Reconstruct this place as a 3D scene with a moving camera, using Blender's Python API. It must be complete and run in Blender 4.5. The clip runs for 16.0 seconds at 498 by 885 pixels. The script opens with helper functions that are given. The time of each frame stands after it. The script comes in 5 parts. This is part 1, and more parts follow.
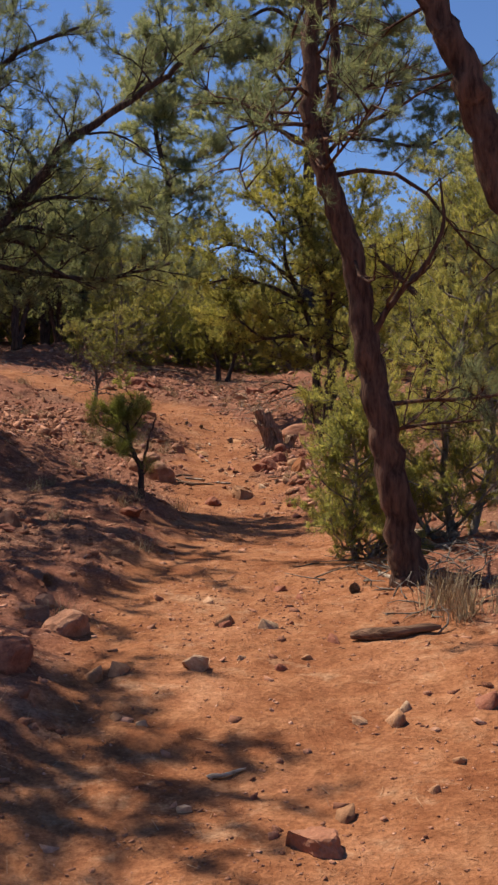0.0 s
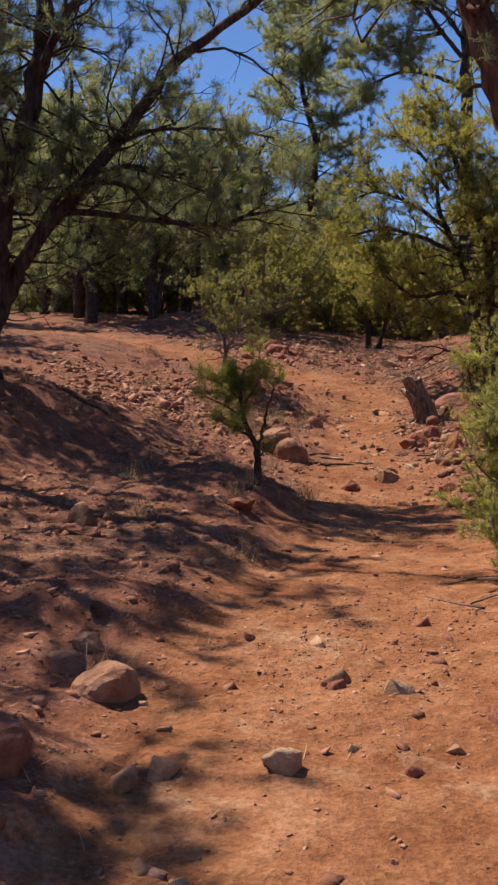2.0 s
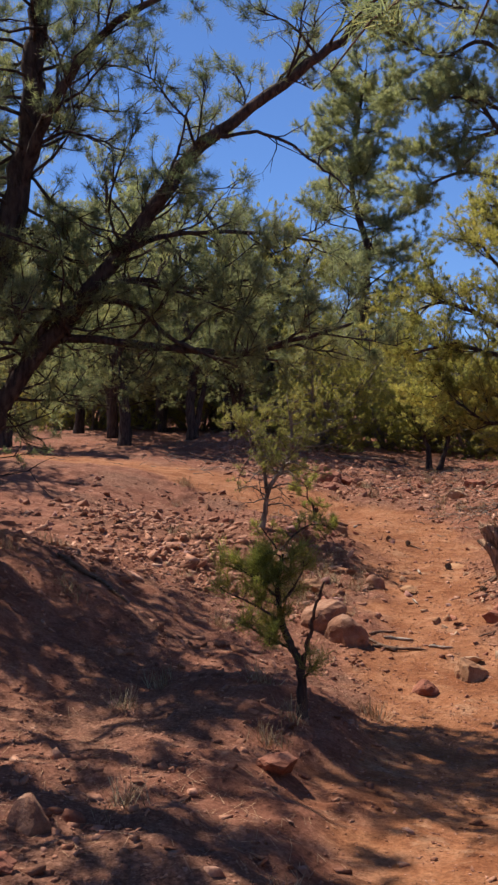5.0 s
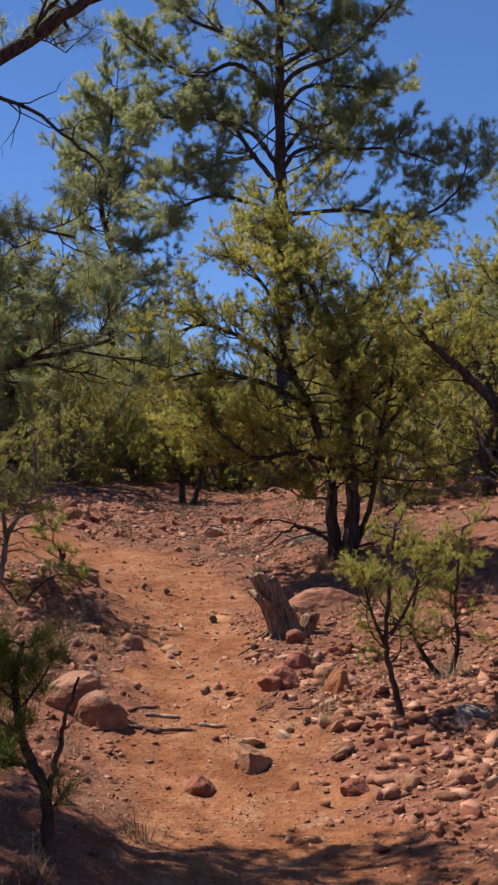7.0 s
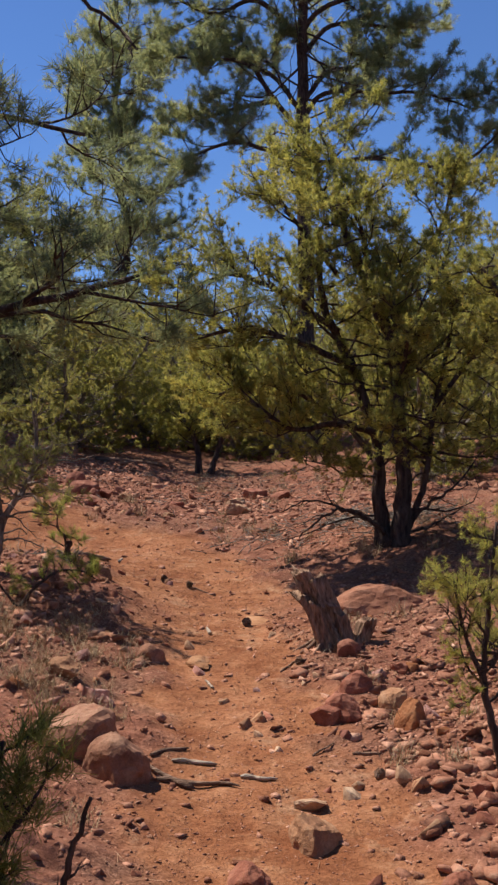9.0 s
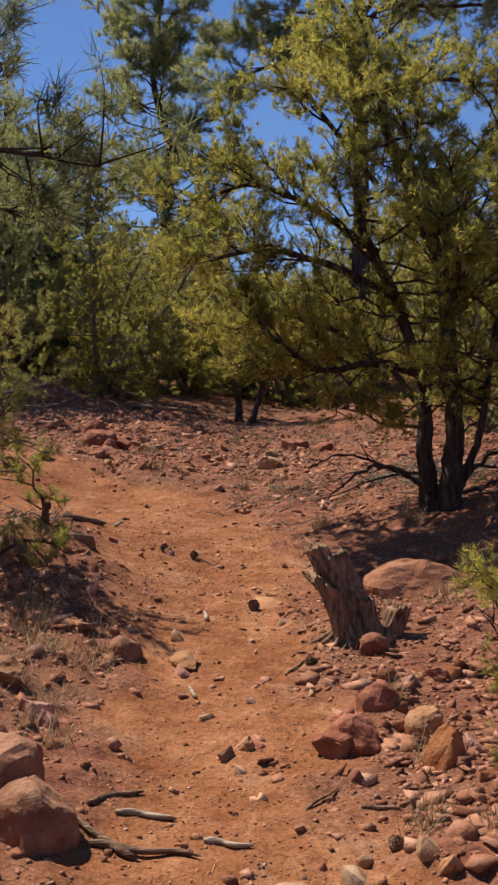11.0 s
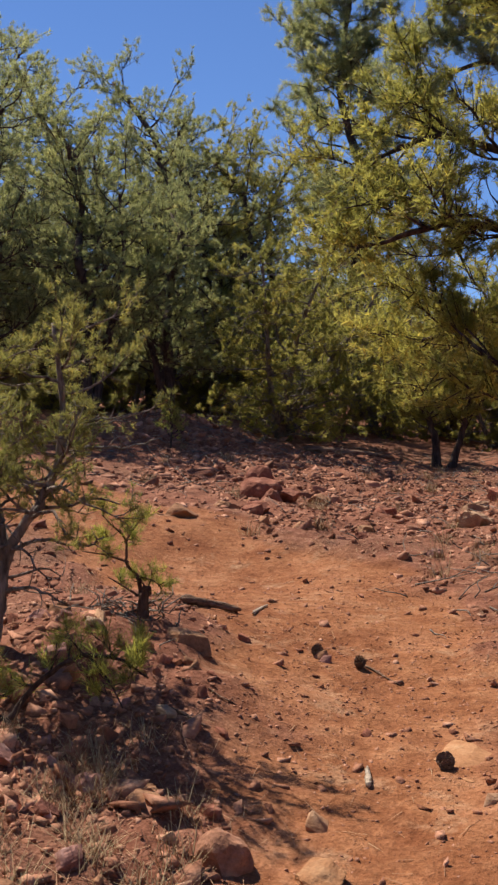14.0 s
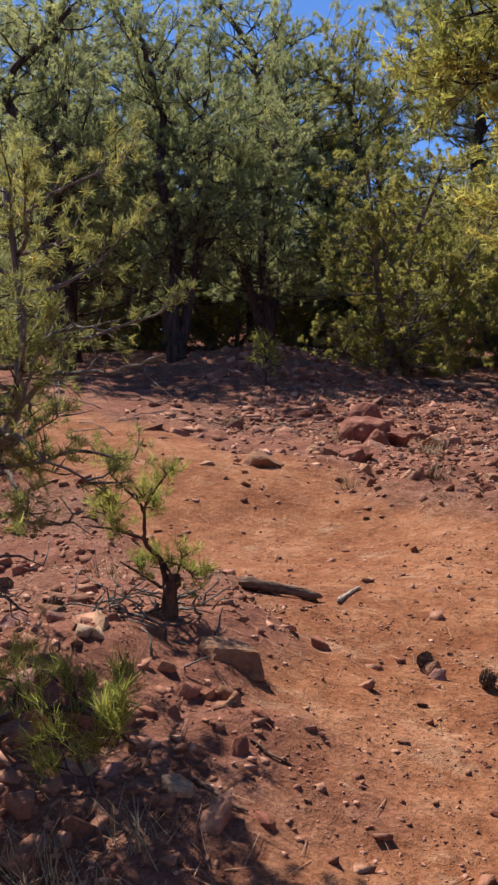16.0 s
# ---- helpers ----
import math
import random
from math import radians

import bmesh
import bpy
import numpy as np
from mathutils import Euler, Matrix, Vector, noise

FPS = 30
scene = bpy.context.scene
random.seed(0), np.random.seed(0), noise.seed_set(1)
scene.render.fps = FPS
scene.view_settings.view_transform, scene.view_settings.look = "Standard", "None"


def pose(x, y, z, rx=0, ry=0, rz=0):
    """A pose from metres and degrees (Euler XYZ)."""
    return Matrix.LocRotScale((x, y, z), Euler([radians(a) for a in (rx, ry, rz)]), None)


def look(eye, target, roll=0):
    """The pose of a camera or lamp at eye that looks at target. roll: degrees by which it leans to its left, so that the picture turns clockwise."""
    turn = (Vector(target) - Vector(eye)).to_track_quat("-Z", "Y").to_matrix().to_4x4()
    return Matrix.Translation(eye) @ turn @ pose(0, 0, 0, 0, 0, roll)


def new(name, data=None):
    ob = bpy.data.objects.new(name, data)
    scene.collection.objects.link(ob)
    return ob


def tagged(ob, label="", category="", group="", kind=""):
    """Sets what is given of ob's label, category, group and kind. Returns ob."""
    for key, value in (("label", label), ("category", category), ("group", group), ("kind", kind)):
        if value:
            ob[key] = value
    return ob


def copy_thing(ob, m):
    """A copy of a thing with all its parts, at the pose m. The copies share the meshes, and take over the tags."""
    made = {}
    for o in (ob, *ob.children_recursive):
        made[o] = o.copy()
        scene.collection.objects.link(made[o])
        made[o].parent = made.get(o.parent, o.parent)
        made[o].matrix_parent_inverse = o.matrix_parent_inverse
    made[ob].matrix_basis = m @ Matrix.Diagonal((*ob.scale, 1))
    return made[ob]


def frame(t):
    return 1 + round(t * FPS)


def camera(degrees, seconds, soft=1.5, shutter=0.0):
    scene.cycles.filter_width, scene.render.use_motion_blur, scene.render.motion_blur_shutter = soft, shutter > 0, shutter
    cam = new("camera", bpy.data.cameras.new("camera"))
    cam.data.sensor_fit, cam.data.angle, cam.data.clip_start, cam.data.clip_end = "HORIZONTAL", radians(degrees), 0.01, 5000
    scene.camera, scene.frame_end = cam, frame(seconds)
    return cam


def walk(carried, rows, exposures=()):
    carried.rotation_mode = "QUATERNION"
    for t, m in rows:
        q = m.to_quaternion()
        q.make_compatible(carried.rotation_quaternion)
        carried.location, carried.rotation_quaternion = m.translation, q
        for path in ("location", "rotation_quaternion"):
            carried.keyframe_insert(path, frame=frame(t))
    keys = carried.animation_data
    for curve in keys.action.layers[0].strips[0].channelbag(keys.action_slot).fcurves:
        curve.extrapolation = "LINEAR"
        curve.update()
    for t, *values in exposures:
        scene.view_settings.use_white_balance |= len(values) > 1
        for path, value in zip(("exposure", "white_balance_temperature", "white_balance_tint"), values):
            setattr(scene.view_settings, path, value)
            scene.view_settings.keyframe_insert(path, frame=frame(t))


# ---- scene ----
PACE = 0.84   # metres to one unit of the plan below
cam = camera(23.9, 16.0, soft=2.5)
PATH = [
    (0, (0.132, -0.062, 1.596), (0.118, 1.937, 1.592), -0.2),
    (0.5, (0.255, 0.445, 1.55), (0.181, 2.443, 1.503), -0.6),
    (1, (0.271, 1.011, 1.563), (0.123, 3.004, 1.495), -1.0),
    (1.5, (0.317, 1.6, 1.586), (0.099, 3.587, 1.514), -1.1),
    (2, (0.269, 2.084, 1.611), (-0.014, 4.063, 1.561), -0.8),
    (2.5, (0.295, 2.6, 1.711), (-0.058, 4.568, 1.71), -0.5),
    (3, (0.428, 3.045, 1.824), (0.02, 5.002, 1.876), -0.5),
    (3.2, (0.456, 3.17, 1.854), (0.024, 5.121, 1.924), -0.5),
    (5.3, (-0.07, 4.922, 2.214), (-0.398, 6.891, 2.343), -1.5),
    (5.5, (-0.082, 5.082, 2.184), (-0.369, 7.057, 2.314), -1.7),
    (6, (-0.092, 5.53, 2.314), (-0.255, 7.519, 2.448), -1.6),
    (6.5, (-0.189, 5.913, 2.38), (-0.222, 7.907, 2.526), -1.6),
    (7, (-0.267, 6.305, 2.399), (-0.202, 8.297, 2.561), -1.6),
    (7.5, (-0.275, 6.768, 2.543), (-0.168, 8.757, 2.721), -1.6),
    (8, (-0.444, 7.289, 2.582), (-0.353, 9.28, 2.749), -1.6),
    (8.5, (-0.526, 7.665, 2.622), (-0.462, 9.659, 2.763), -1.8),
    (8.7, (-0.524, 7.895, 2.627), (-0.463, 9.89, 2.75), -1.5),
    (10.8, (-0.046, 9.884, 2.647), (-0.09, 11.883, 2.666), -1.0),
    (11, (-0.033, 10.142, 2.671), (-0.098, 12.141, 2.684), -1.0),
    (11.5, (0.065, 10.583, 2.641), (-0.073, 12.578, 2.644), -0.9),
    (12, (0.127, 11.054, 2.672), (-0.082, 13.043, 2.669), -1.0),
    (12.5, (-0.023, 11.547, 2.697), (-0.294, 13.529, 2.706), -1.2),
    (13, (-0.061, 12.046, 2.681), (-0.372, 14.022, 2.72), -1.1),
    (13.5, (-0.011, 12.517, 2.731), (-0.364, 14.485, 2.807), -1.0),
    (14, (-0.046, 13.078, 2.754), (-0.451, 15.035, 2.849), -1.1),
    (14.5, (-0.028, 13.617, 2.68), (-0.496, 15.559, 2.774), -1.7),
    (15, (-0.048, 14.047, 2.773), (-0.581, 15.974, 2.842), -1.9),
    (15.5, (-0.193, 14.538, 2.803), (-0.776, 16.451, 2.838), -2.2),
    (16, (-0.261, 15.111, 2.768), (-0.872, 17.015, 2.771), -2.3),
]
walk(cam, [(t, look(Vector(eye) * PACE, Vector(target) * PACE, roll)) for t, eye, target, roll in PATH],
     exposures=((0, 0.46, 7000, 10), (3.2, 0.47, 6650, 10), (5.3, 0.56, 6500, 10), (6.5, 0.50, 6400, 10), (8.7, 0.48, 6400, 10),
                (11.0, 0.44, 6950, 10), (13.0, 0.50, 6950, 10), (14.5, 0.60, 6600, 10), (16.0, 0.66, 6150, 10)))


# -- terrain --
PROFILE_Y = (-400, -12, 0, 2.2, 3.8, 4.75, 6.0, 7.2, 9.0, 11.5, 13.4, 15.5, 17.0, 18.5, 20.4, 22.5, 26.5, 32, 45, 80, 400)
PROFILE_Z = (-6.0, -0.6, -0.31, -0.24, 0.16, 0.25, 0.48, 0.64, 0.71, 0.74, 0.82, 1.14, 1.33, 1.61, 1.89, 2.27, 2.58, 3.25, 4.7, 9.6, 34.0)


def smooth_profile(y):
    """Height of the trail along its length, rounded over half a metre."""
    z = 0
    for o in (-0.5, -0.25, 0.0, 0.25, 0.5):
        z = z + np.interp(np.asarray(y) + o, PROFILE_Y, PROFILE_Z) / 5
    return z


def hump(x, y, cx, cy, sx, sy):
    return np.exp(-((x - cx) / sx) ** 2 - ((y - cy) / sy) ** 2)


def trail_x(y):
    """Centre line of the trail, which bends away to the left past the stump."""
    return np.interp(y, (-12, 6, 10, 13, 16, 18.5, 20.5, 22, 23, 24.5, 26), (0.1, 0.15, 0.25, -0.1, -0.4, -0.5, -1.0, -2.2, -3.6, -6.5, -10.0))


def ground_z(x, y):
    """Height of the ground without its fine relief."""
    x = np.asarray(x, float)
    y = np.asarray(y, float)
    z = smooth_profile(y)
    left = np.maximum(-x - 0.55, 0)
    right = np.maximum(x - 0.35, 0)
    z = z + 0.17 * np.sqrt(left ** 2 + 0.04) * np.exp(-(left / 14) ** 2) - 0.034
    z = z + 0.14 * np.sqrt(right ** 2 + 0.04) * np.exp(-(right / 14) ** 2) - 0.028
    z = z + 0.22 * hump(x, y, -1.35, 11.6, 0.75, 1.5)
    z = z + 0.30 * hump(x, y, -2.15, 18.9, 0.75, 0.95)
    z = z + 0.78 * hump(x, y, -4.5, 13.2, 1.75, 2.4)
    z = z + 0.15 * hump(x, y, 1.6, 21.0, 1.0, 1.5) - 0.12 * hump(x, y, 1.5, 16.1, 0.8, 0.8)
    z = z - 0.22 * hump(x, y, -2.2, 21.9, 1.0, 1.0) - 0.30 * hump(x, y, -3.9, 20.6, 1.2, 1.6)
    z = z + 0.36 * hump(x, y, -4.9, 30.2, 1.15, 1.5)
    return z


# -- end terrain --

# ---- world and light ----
SUN_ELEVATION, SUN_AZIMUTH = 59.0, -57.0   # azimuth in degrees from +y, towards +x
world = bpy.data.worlds.new("sky")
scene.world = world
world.use_nodes = True
wn = world.node_tree.nodes
sky = wn.new("ShaderNodeTexSky")
sky.sky_type = "NISHITA"
sky.sun_disc = False
sky.sun_elevation = radians(SUN_ELEVATION)
sky.sun_rotation = radians(SUN_AZIMUTH)
sky.altitude = 2100
sky.air_density, sky.dust_density, sky.ozone_density = 1.0, 0.0, 6.0
wn["Background"].inputs["Strength"].default_value = 0.099
deep = wn.new("ShaderNodeHueSaturation")
deep.inputs["Saturation"].default_value = 1.1
deep.inputs["Hue"].default_value = 0.507
world.node_tree.links.new(sky.outputs["Color"], deep.inputs["Color"])
world.node_tree.links.new(deep.outputs["Color"], wn["Background"].inputs["Color"])
sun_data = bpy.data.lights.new("sun", "SUN")
sun_data.energy, sun_data.angle, sun_data.color = 4.9, radians(0.53), (1.0, 0.93, 0.82)
sun = new("sun", sun_data)
a, b = radians(SUN_AZIMUTH), radians(SUN_ELEVATION)
sun.matrix_world = look((0, 0, 30), (0 - math.sin(a) * math.cos(b), -math.cos(a) * math.cos(b), 30 - math.sin(b)))


# ---- materials ----
def nodes_of(name, rough=0.9, specular=0.2):
    m = bpy.data.materials.new(name)
    m.use_nodes = True
    n = m.node_tree.nodes
    p = n["Principled BSDF"]
    p.inputs["Roughness"].default_value = rough
    p.inputs["Specular IOR Level"].default_value = specular
    return m, n, m.node_tree.links, p


def noise_node(n, l, coord, scale, detail=4.0, rough=0.55, stretch=None):
    t = n.new("ShaderNodeTexNoise")
    t.inputs["Scale"].default_value, t.inputs["Detail"].default_value, t.inputs["Roughness"].default_value = scale, detail, rough
    if stretch:
        mp = n.new("ShaderNodeMapping")
        mp.inputs["Scale"].default_value = stretch
        l.new(coord, mp.inputs["Vector"])
        coord = mp.outputs["Vector"]
    l.new(coord, t.inputs["Vector"])
    return t.outputs["Fac"]


def ramp(n, l, fac, stops):
    r = n.new("ShaderNodeValToRGB")
    e = r.color_ramp.elements
    while len(e) < len(stops):
        e.new(0.5)
    for k, (at, col) in zip(e, stops):
        k.position, k.color = at, (*col, 1)
    l.new(fac, r.inputs["Fac"])
    return r.outputs["Color"]


def mix(n, l, fac, one, two, kind="MIX"):
    m = n.new("ShaderNodeMix")
    m.data_type, m.blend_type = "RGBA", kind
    for value, slot in ((fac, 0), (one, 6), (two, 7)):
        if isinstance(value, (int, float)):
            m.inputs[slot].default_value = value
        elif isinstance(value, tuple):
            m.inputs[slot].default_value = (*value, 1)
        else:
            l.new(value, m.inputs[slot])
    return m.outputs[2]


def bump(n, l, p, height, strength, distance, under=None):
    bn = n.new("ShaderNodeBump")
    bn.inputs["Strength"].default_value, bn.inputs["Distance"].default_value = strength, distance
    l.new(height, bn.inputs["Height"])
    if under:
        l.new(under, bn.inputs["Normal"])
    l.new(bn.outputs["Normal"], p.inputs["Normal"])
    return bn.outputs["Normal"]


def dirt_material():
    m, n, l, p = nodes_of("red_dirt", 0.95, 0.1)
    g = n.new("ShaderNodeNewGeometry").outputs["Position"]
    att = n.new("ShaderNodeAttribute")
    att.attribute_name = "trodden"
    big = noise_node(n, l, g, 0.9, 5)
    mid = noise_node(n, l, g, 6, 6, 0.65)
    fine = noise_node(n, l, g, 60, 4, 0.7)
    path = ramp(n, l, mid, [(0.25, (0.217, 0.078, 0.035)), (0.5, (0.298, 0.120, 0.055)), (0.75, (0.370, 0.174, 0.088))])
    side = ramp(n, l, mid, [(0.25, (0.123, 0.048, 0.030)), (0.5, (0.237, 0.095, 0.058)), (0.75, (0.342, 0.163, 0.104))])
    litter = ramp(n, l, fine, [(0.3, (0.11, 0.050, 0.032)), (0.6, (0.25, 0.120, 0.075)), (0.8, (0.36, 0.22, 0.145))])
    patch = noise_node(n, l, g, 2.1, 5, 0.6)
    path = mix(n, l, 0.8, path, ramp(n, l, patch, [(0.34, (0.70, 0.60, 0.56)), (0.5, (1.0, 1.0, 1.0)), (0.68, (1.25, 1.36, 1.5))]), "MULTIPLY")
    lit = n.new("ShaderNodeMapRange")
    lit.inputs["From Min"].default_value, lit.inputs["From Max"].default_value = 0.48, 0.66
    l.new(big, lit.inputs["Value"])
    side = mix(n, l, lit.outputs["Result"], side, litter)
    crust = noise_node(n, l, g, 3.3, 8, 0.72)
    path = mix(n, l, ramp(n, l, crust, [(0.56, (0.0, 0.0, 0.0)), (0.66, (0.75, 0.75, 0.75))]), path, (0.40, 0.225, 0.130))
    side = mix(n, l, ramp(n, l, crust, [(0.60, (0.0, 0.0, 0.0)), (0.70, (0.6, 0.6, 0.6))]), side, (0.38, 0.22, 0.150))
    col = mix(n, l, att.outputs["Fac"], side, path)
    crumb = noise_node(n, l, g, 22, 6, 0.75)
    grit = ramp(n, l, fine, [(0.3, (0.58, 0.54, 0.52)), (0.5, (0.96, 0.96, 0.96)), (0.72, (1.3, 1.36, 1.42))])
    col = mix(n, l, 0.8, col, grit, "MULTIPLY")
    col = mix(n, l, 0.8, col, ramp(n, l, crumb, [(0.32, (0.62, 0.56, 0.54)), (0.5, (1.0, 1.0, 1.0)), (0.68, (1.3, 1.36, 1.42))]), "MULTIPLY")
    l.new(col, p.inputs["Base Color"])
    first = bump(n, l, p, fine, 0.5, 0.012)
    second = bump(n, l, p, crumb, 0.55, 0.03, first)
    bump(n, l, p, mid, 0.5, 0.06, second)
    return m


ROCK_TINTS = {
    "red": ((0.152, 0.050, 0.032), (0.281, 0.103, 0.063), (0.380, 0.179, 0.118)),
    "dark": ((0.099, 0.036, 0.029), (0.198, 0.072, 0.050), (0.274, 0.122, 0.087)),
    "tan": ((0.225, 0.105, 0.057), (0.360, 0.183, 0.098), (0.455, 0.275, 0.165)),
    "rose": ((0.190, 0.086, 0.052), (0.325, 0.155, 0.095), (0.430, 0.248, 0.162)),
    "salmon": ((0.250, 0.100, 0.058), (0.365, 0.158, 0.094), (0.450, 0.230, 0.148)),
    "sand": ((0.270, 0.120, 0.055), (0.370, 0.180, 0.088), (0.460, 0.265, 0.145)),
    "orange": ((0.228, 0.080, 0.033), (0.350, 0.137, 0.057), (0.441, 0.213, 0.106)),
    "pink": ((0.228, 0.099, 0.076), (0.357, 0.179, 0.144), (0.456, 0.289, 0.243)),
    "pale": ((0.300, 0.155, 0.088), (0.450, 0.275, 0.168), (0.550, 0.390, 0.270)),
    "grey": ((0.152, 0.110, 0.087), (0.243, 0.182, 0.148), (0.342, 0.281, 0.236)),
}


def rock_material(name, tint, by_piece=False):
    m, n, l, p = nodes_of(name, 0.9, 0.2)
    g = n.new("ShaderNodeNewGeometry")
    fac = noise_node(n, l, g.outputs["Position"], 9, 7, 0.62)
    col = ramp(n, l, fac, [(0.3, tint[0]), (0.5, tint[1]), (0.72, tint[2])])
    speck = noise_node(n, l, g.outputs["Position"], 90, 3, 0.7)
    col = mix(n, l, 0.6, col, ramp(n, l, speck, [(0.32, (0.62, 0.6, 0.58)), (0.55, (1.0, 1.0, 1.0)), (0.75, (1.2, 1.2, 1.2))]), "MULTIPLY")
    if by_piece:
        each = ramp(n, l, g.outputs["Random Per Island"], [(0.0, (0.55, 0.48, 0.46)), (0.45, (0.88, 0.84, 0.82)), (0.85, (1.1, 1.12, 1.14)), (1.0, (1.4, 1.52, 1.62))])
    else:
        oi = n.new("ShaderNodeObjectInfo")
        each = ramp(n, l, oi.outputs["Random"], [(0.0, (0.8, 0.78, 0.76)), (1.0, (1.15, 1.15, 1.15))])
    col = mix(n, l, 1.0, col, each, "MULTIPLY")
    l.new(col, p.inputs["Base Color"])
    first = bump(n, l, p, speck, 0.4, 0.006)
    bump(n, l, p, fac, 0.7, 0.03, first)
    return m


def bark_material(name, dark, light, scale=26.0, stretch=(1, 1, 0.22)):
    m, n, l, p = nodes_of(name, 0.95, 0.1)
    c = n.new("ShaderNodeTexCoord").outputs["Object"]
    furrow = noise_node(n, l, c, scale, 5, 0.6, stretch)
    grey = noise_node(n, l, c, 3, 3)
    col = ramp(n, l, furrow, [(0.35, dark), (0.68, light)])
    col = mix(n, l, 0.35, col, ramp(n, l, grey, [(0.3, (0.6, 0.6, 0.6)), (0.7, (1.3, 1.3, 1.3))]), "MULTIPLY")
    l.new(col, p.inputs["Base Color"])
    bump(n, l, p, furrow, 1.0, 0.03)
    return m


def needle_material(name, dark, mid, light):
    m, n, l, p = nodes_of(name, 0.5, 0.35)
    g = n.new("ShaderNodeNewGeometry")
    c = n.new("ShaderNodeTexCoord").outputs["Object"]
    clump = noise_node(n, l, c, 1.6, 4, 0.6)
    col = ramp(n, l, clump, [(0.32, dark), (0.5, mid), (0.7, light)])
    each = ramp(n, l, g.outputs["Random Per Island"], [(0.0, (0.6, 0.6, 0.6)), (0.9, (1.25, 1.25, 1.2)), (1.0, (1.9, 1.45, 1.1))])
    col = mix(n, l, 1.0, col, each, "MULTIPLY")
    l.new(col, p.inputs["Base Color"])
    tr = n.new("ShaderNodeBsdfTranslucent")
    l.new(mix(n, l, 1.0, col, (1.72, 1.68, 1.25), "MULTIPLY"), tr.inputs["Color"])
    ms = n.new("ShaderNodeMixShader")
    ms.inputs["Fac"].default_value = 0.68
    l.new(p.outputs["BSDF"], ms.inputs[1])
    l.new(tr.outputs["BSDF"], ms.inputs[2])
    l.new(ms.outputs["Shader"], n["Material Output"].inputs["Surface"])
    return m


def dry_material(name, one, two):
    m, n, l, p = nodes_of(name, 0.8, 0.2)
    g = n.new("ShaderNodeNewGeometry")
    col = ramp(n, l, g.outputs["Random Per Island"], [(0.0, one), (1.0, two)])
    l.new(col, p.inputs["Base Color"])
    return m


DIRT = dirt_material()
ROCK = {k: rock_material("rock_" + k, v) for k, v in ROCK_TINTS.items()}
GRAVEL = rock_material("gravel", ((0.27, 0.115, 0.072), (0.38, 0.175, 0.107), (0.46, 0.265, 0.178)), True)
BARK_DARK = bark_material("bark_dark", (0.035, 0.024, 0.021), (0.125, 0.085, 0.070))
BARK_RED = bark_material("bark_red_brown", (0.050, 0.028, 0.021), (0.19, 0.105, 0.072))
BARK_GREY = bark_material("bark_grey", (0.10, 0.085, 0.07), (0.32, 0.27, 0.23))
DEADWOOD = bark_material("weathered_wood", (0.120, 0.066, 0.045), (0.46, 0.285, 0.19), 34.0)
BLEACHED = bark_material("bleached_wood", (0.28, 0.21, 0.155), (0.56, 0.46, 0.37), 34.0, (0.15, 1, 1))
LOGWOOD = bark_material("fallen_wood", (0.10, 0.058, 0.040), (0.34, 0.215, 0.150), 40.0, (0.15, 1, 1))
DARKWOOD = bark_material("dark_fallen_wood", (0.075, 0.040, 0.028), (0.27, 0.155, 0.10), 34.0, (0.15, 1, 1))
BARK_DUSTY = bark_material("bark_dusty", (0.07, 0.052, 0.044), (0.34, 0.27, 0.23))
# greyer than PINON; the sapling's backlit look is darkened into the colour
DUSTY_BACKLIT = needle_material("backlit_dusty_pinon_needles", (0.105, 0.110, 0.047), (0.175, 0.172, 0.066), (0.245, 0.228, 0.086))
PINON = needle_material("pinon_needles", (0.145, 0.150, 0.050), (0.245, 0.236, 0.074), (0.325, 0.295, 0.094))
JUNIPER = needle_material("juniper_scales", (0.146, 0.150, 0.056), (0.242, 0.235, 0.084), (0.335, 0.300, 0.110))
# blue is raised to put the haze over the far pines into their colour
PINE = needle_material("pine_needles", (0.138, 0.160, 0.100), (0.226, 0.245, 0.140), (0.315, 0.320, 0.170))
YOUNG = needle_material("young_pine_needles", (0.122, 0.136, 0.042), (0.202, 0.212, 0.062), (0.280, 0.280, 0.082))
# darker copy of PINE: shade on the near pines put into needle colour
SHADED_PINE = needle_material("shaded_pine_needles", (0.090, 0.110, 0.072), (0.150, 0.170, 0.102), (0.215, 0.225, 0.125))
STRAW = dry_material("dry_grass", (0.22, 0.14, 0.075), (0.44, 0.33, 0.19))
LITTER = dry_material("fallen_needles", (0.20, 0.095, 0.055), (0.50, 0.31, 0.18))
CONE = bark_material("cone_scales", (0.19, 0.115, 0.08), (0.44, 0.28, 0.19), 60.0)


# ---- mesh helpers ----
def mesh_of(name, verts, faces, mat, smooth=True):
    me = bpy.data.meshes.new(name)
    verts = np.asarray(verts, np.float32)
    if isinstance(faces, np.ndarray):
        k = faces.shape[1]
        me.vertices.add(len(verts))
        me.vertices.foreach_set("co", verts.ravel())
        me.loops.add(faces.size)
        me.loops.foreach_set("vertex_index", faces.astype(np.int32).ravel())
        me.polygons.add(len(faces))
        me.polygons.foreach_set("loop_start", np.arange(0, faces.size, k, dtype=np.int32))
        me.update(calc_edges=True)
        me.validate()
    else:
        me.from_pydata(verts.tolist(), [], faces)
    me.materials.append(mat)
    if smooth:
        me.polygons.foreach_set("use_smooth", [True] * len(me.polygons))
    return me


def part(name, me, parent, label=""):
    ob = new(name, me)
    ob.parent = parent
    return tagged(ob, label)


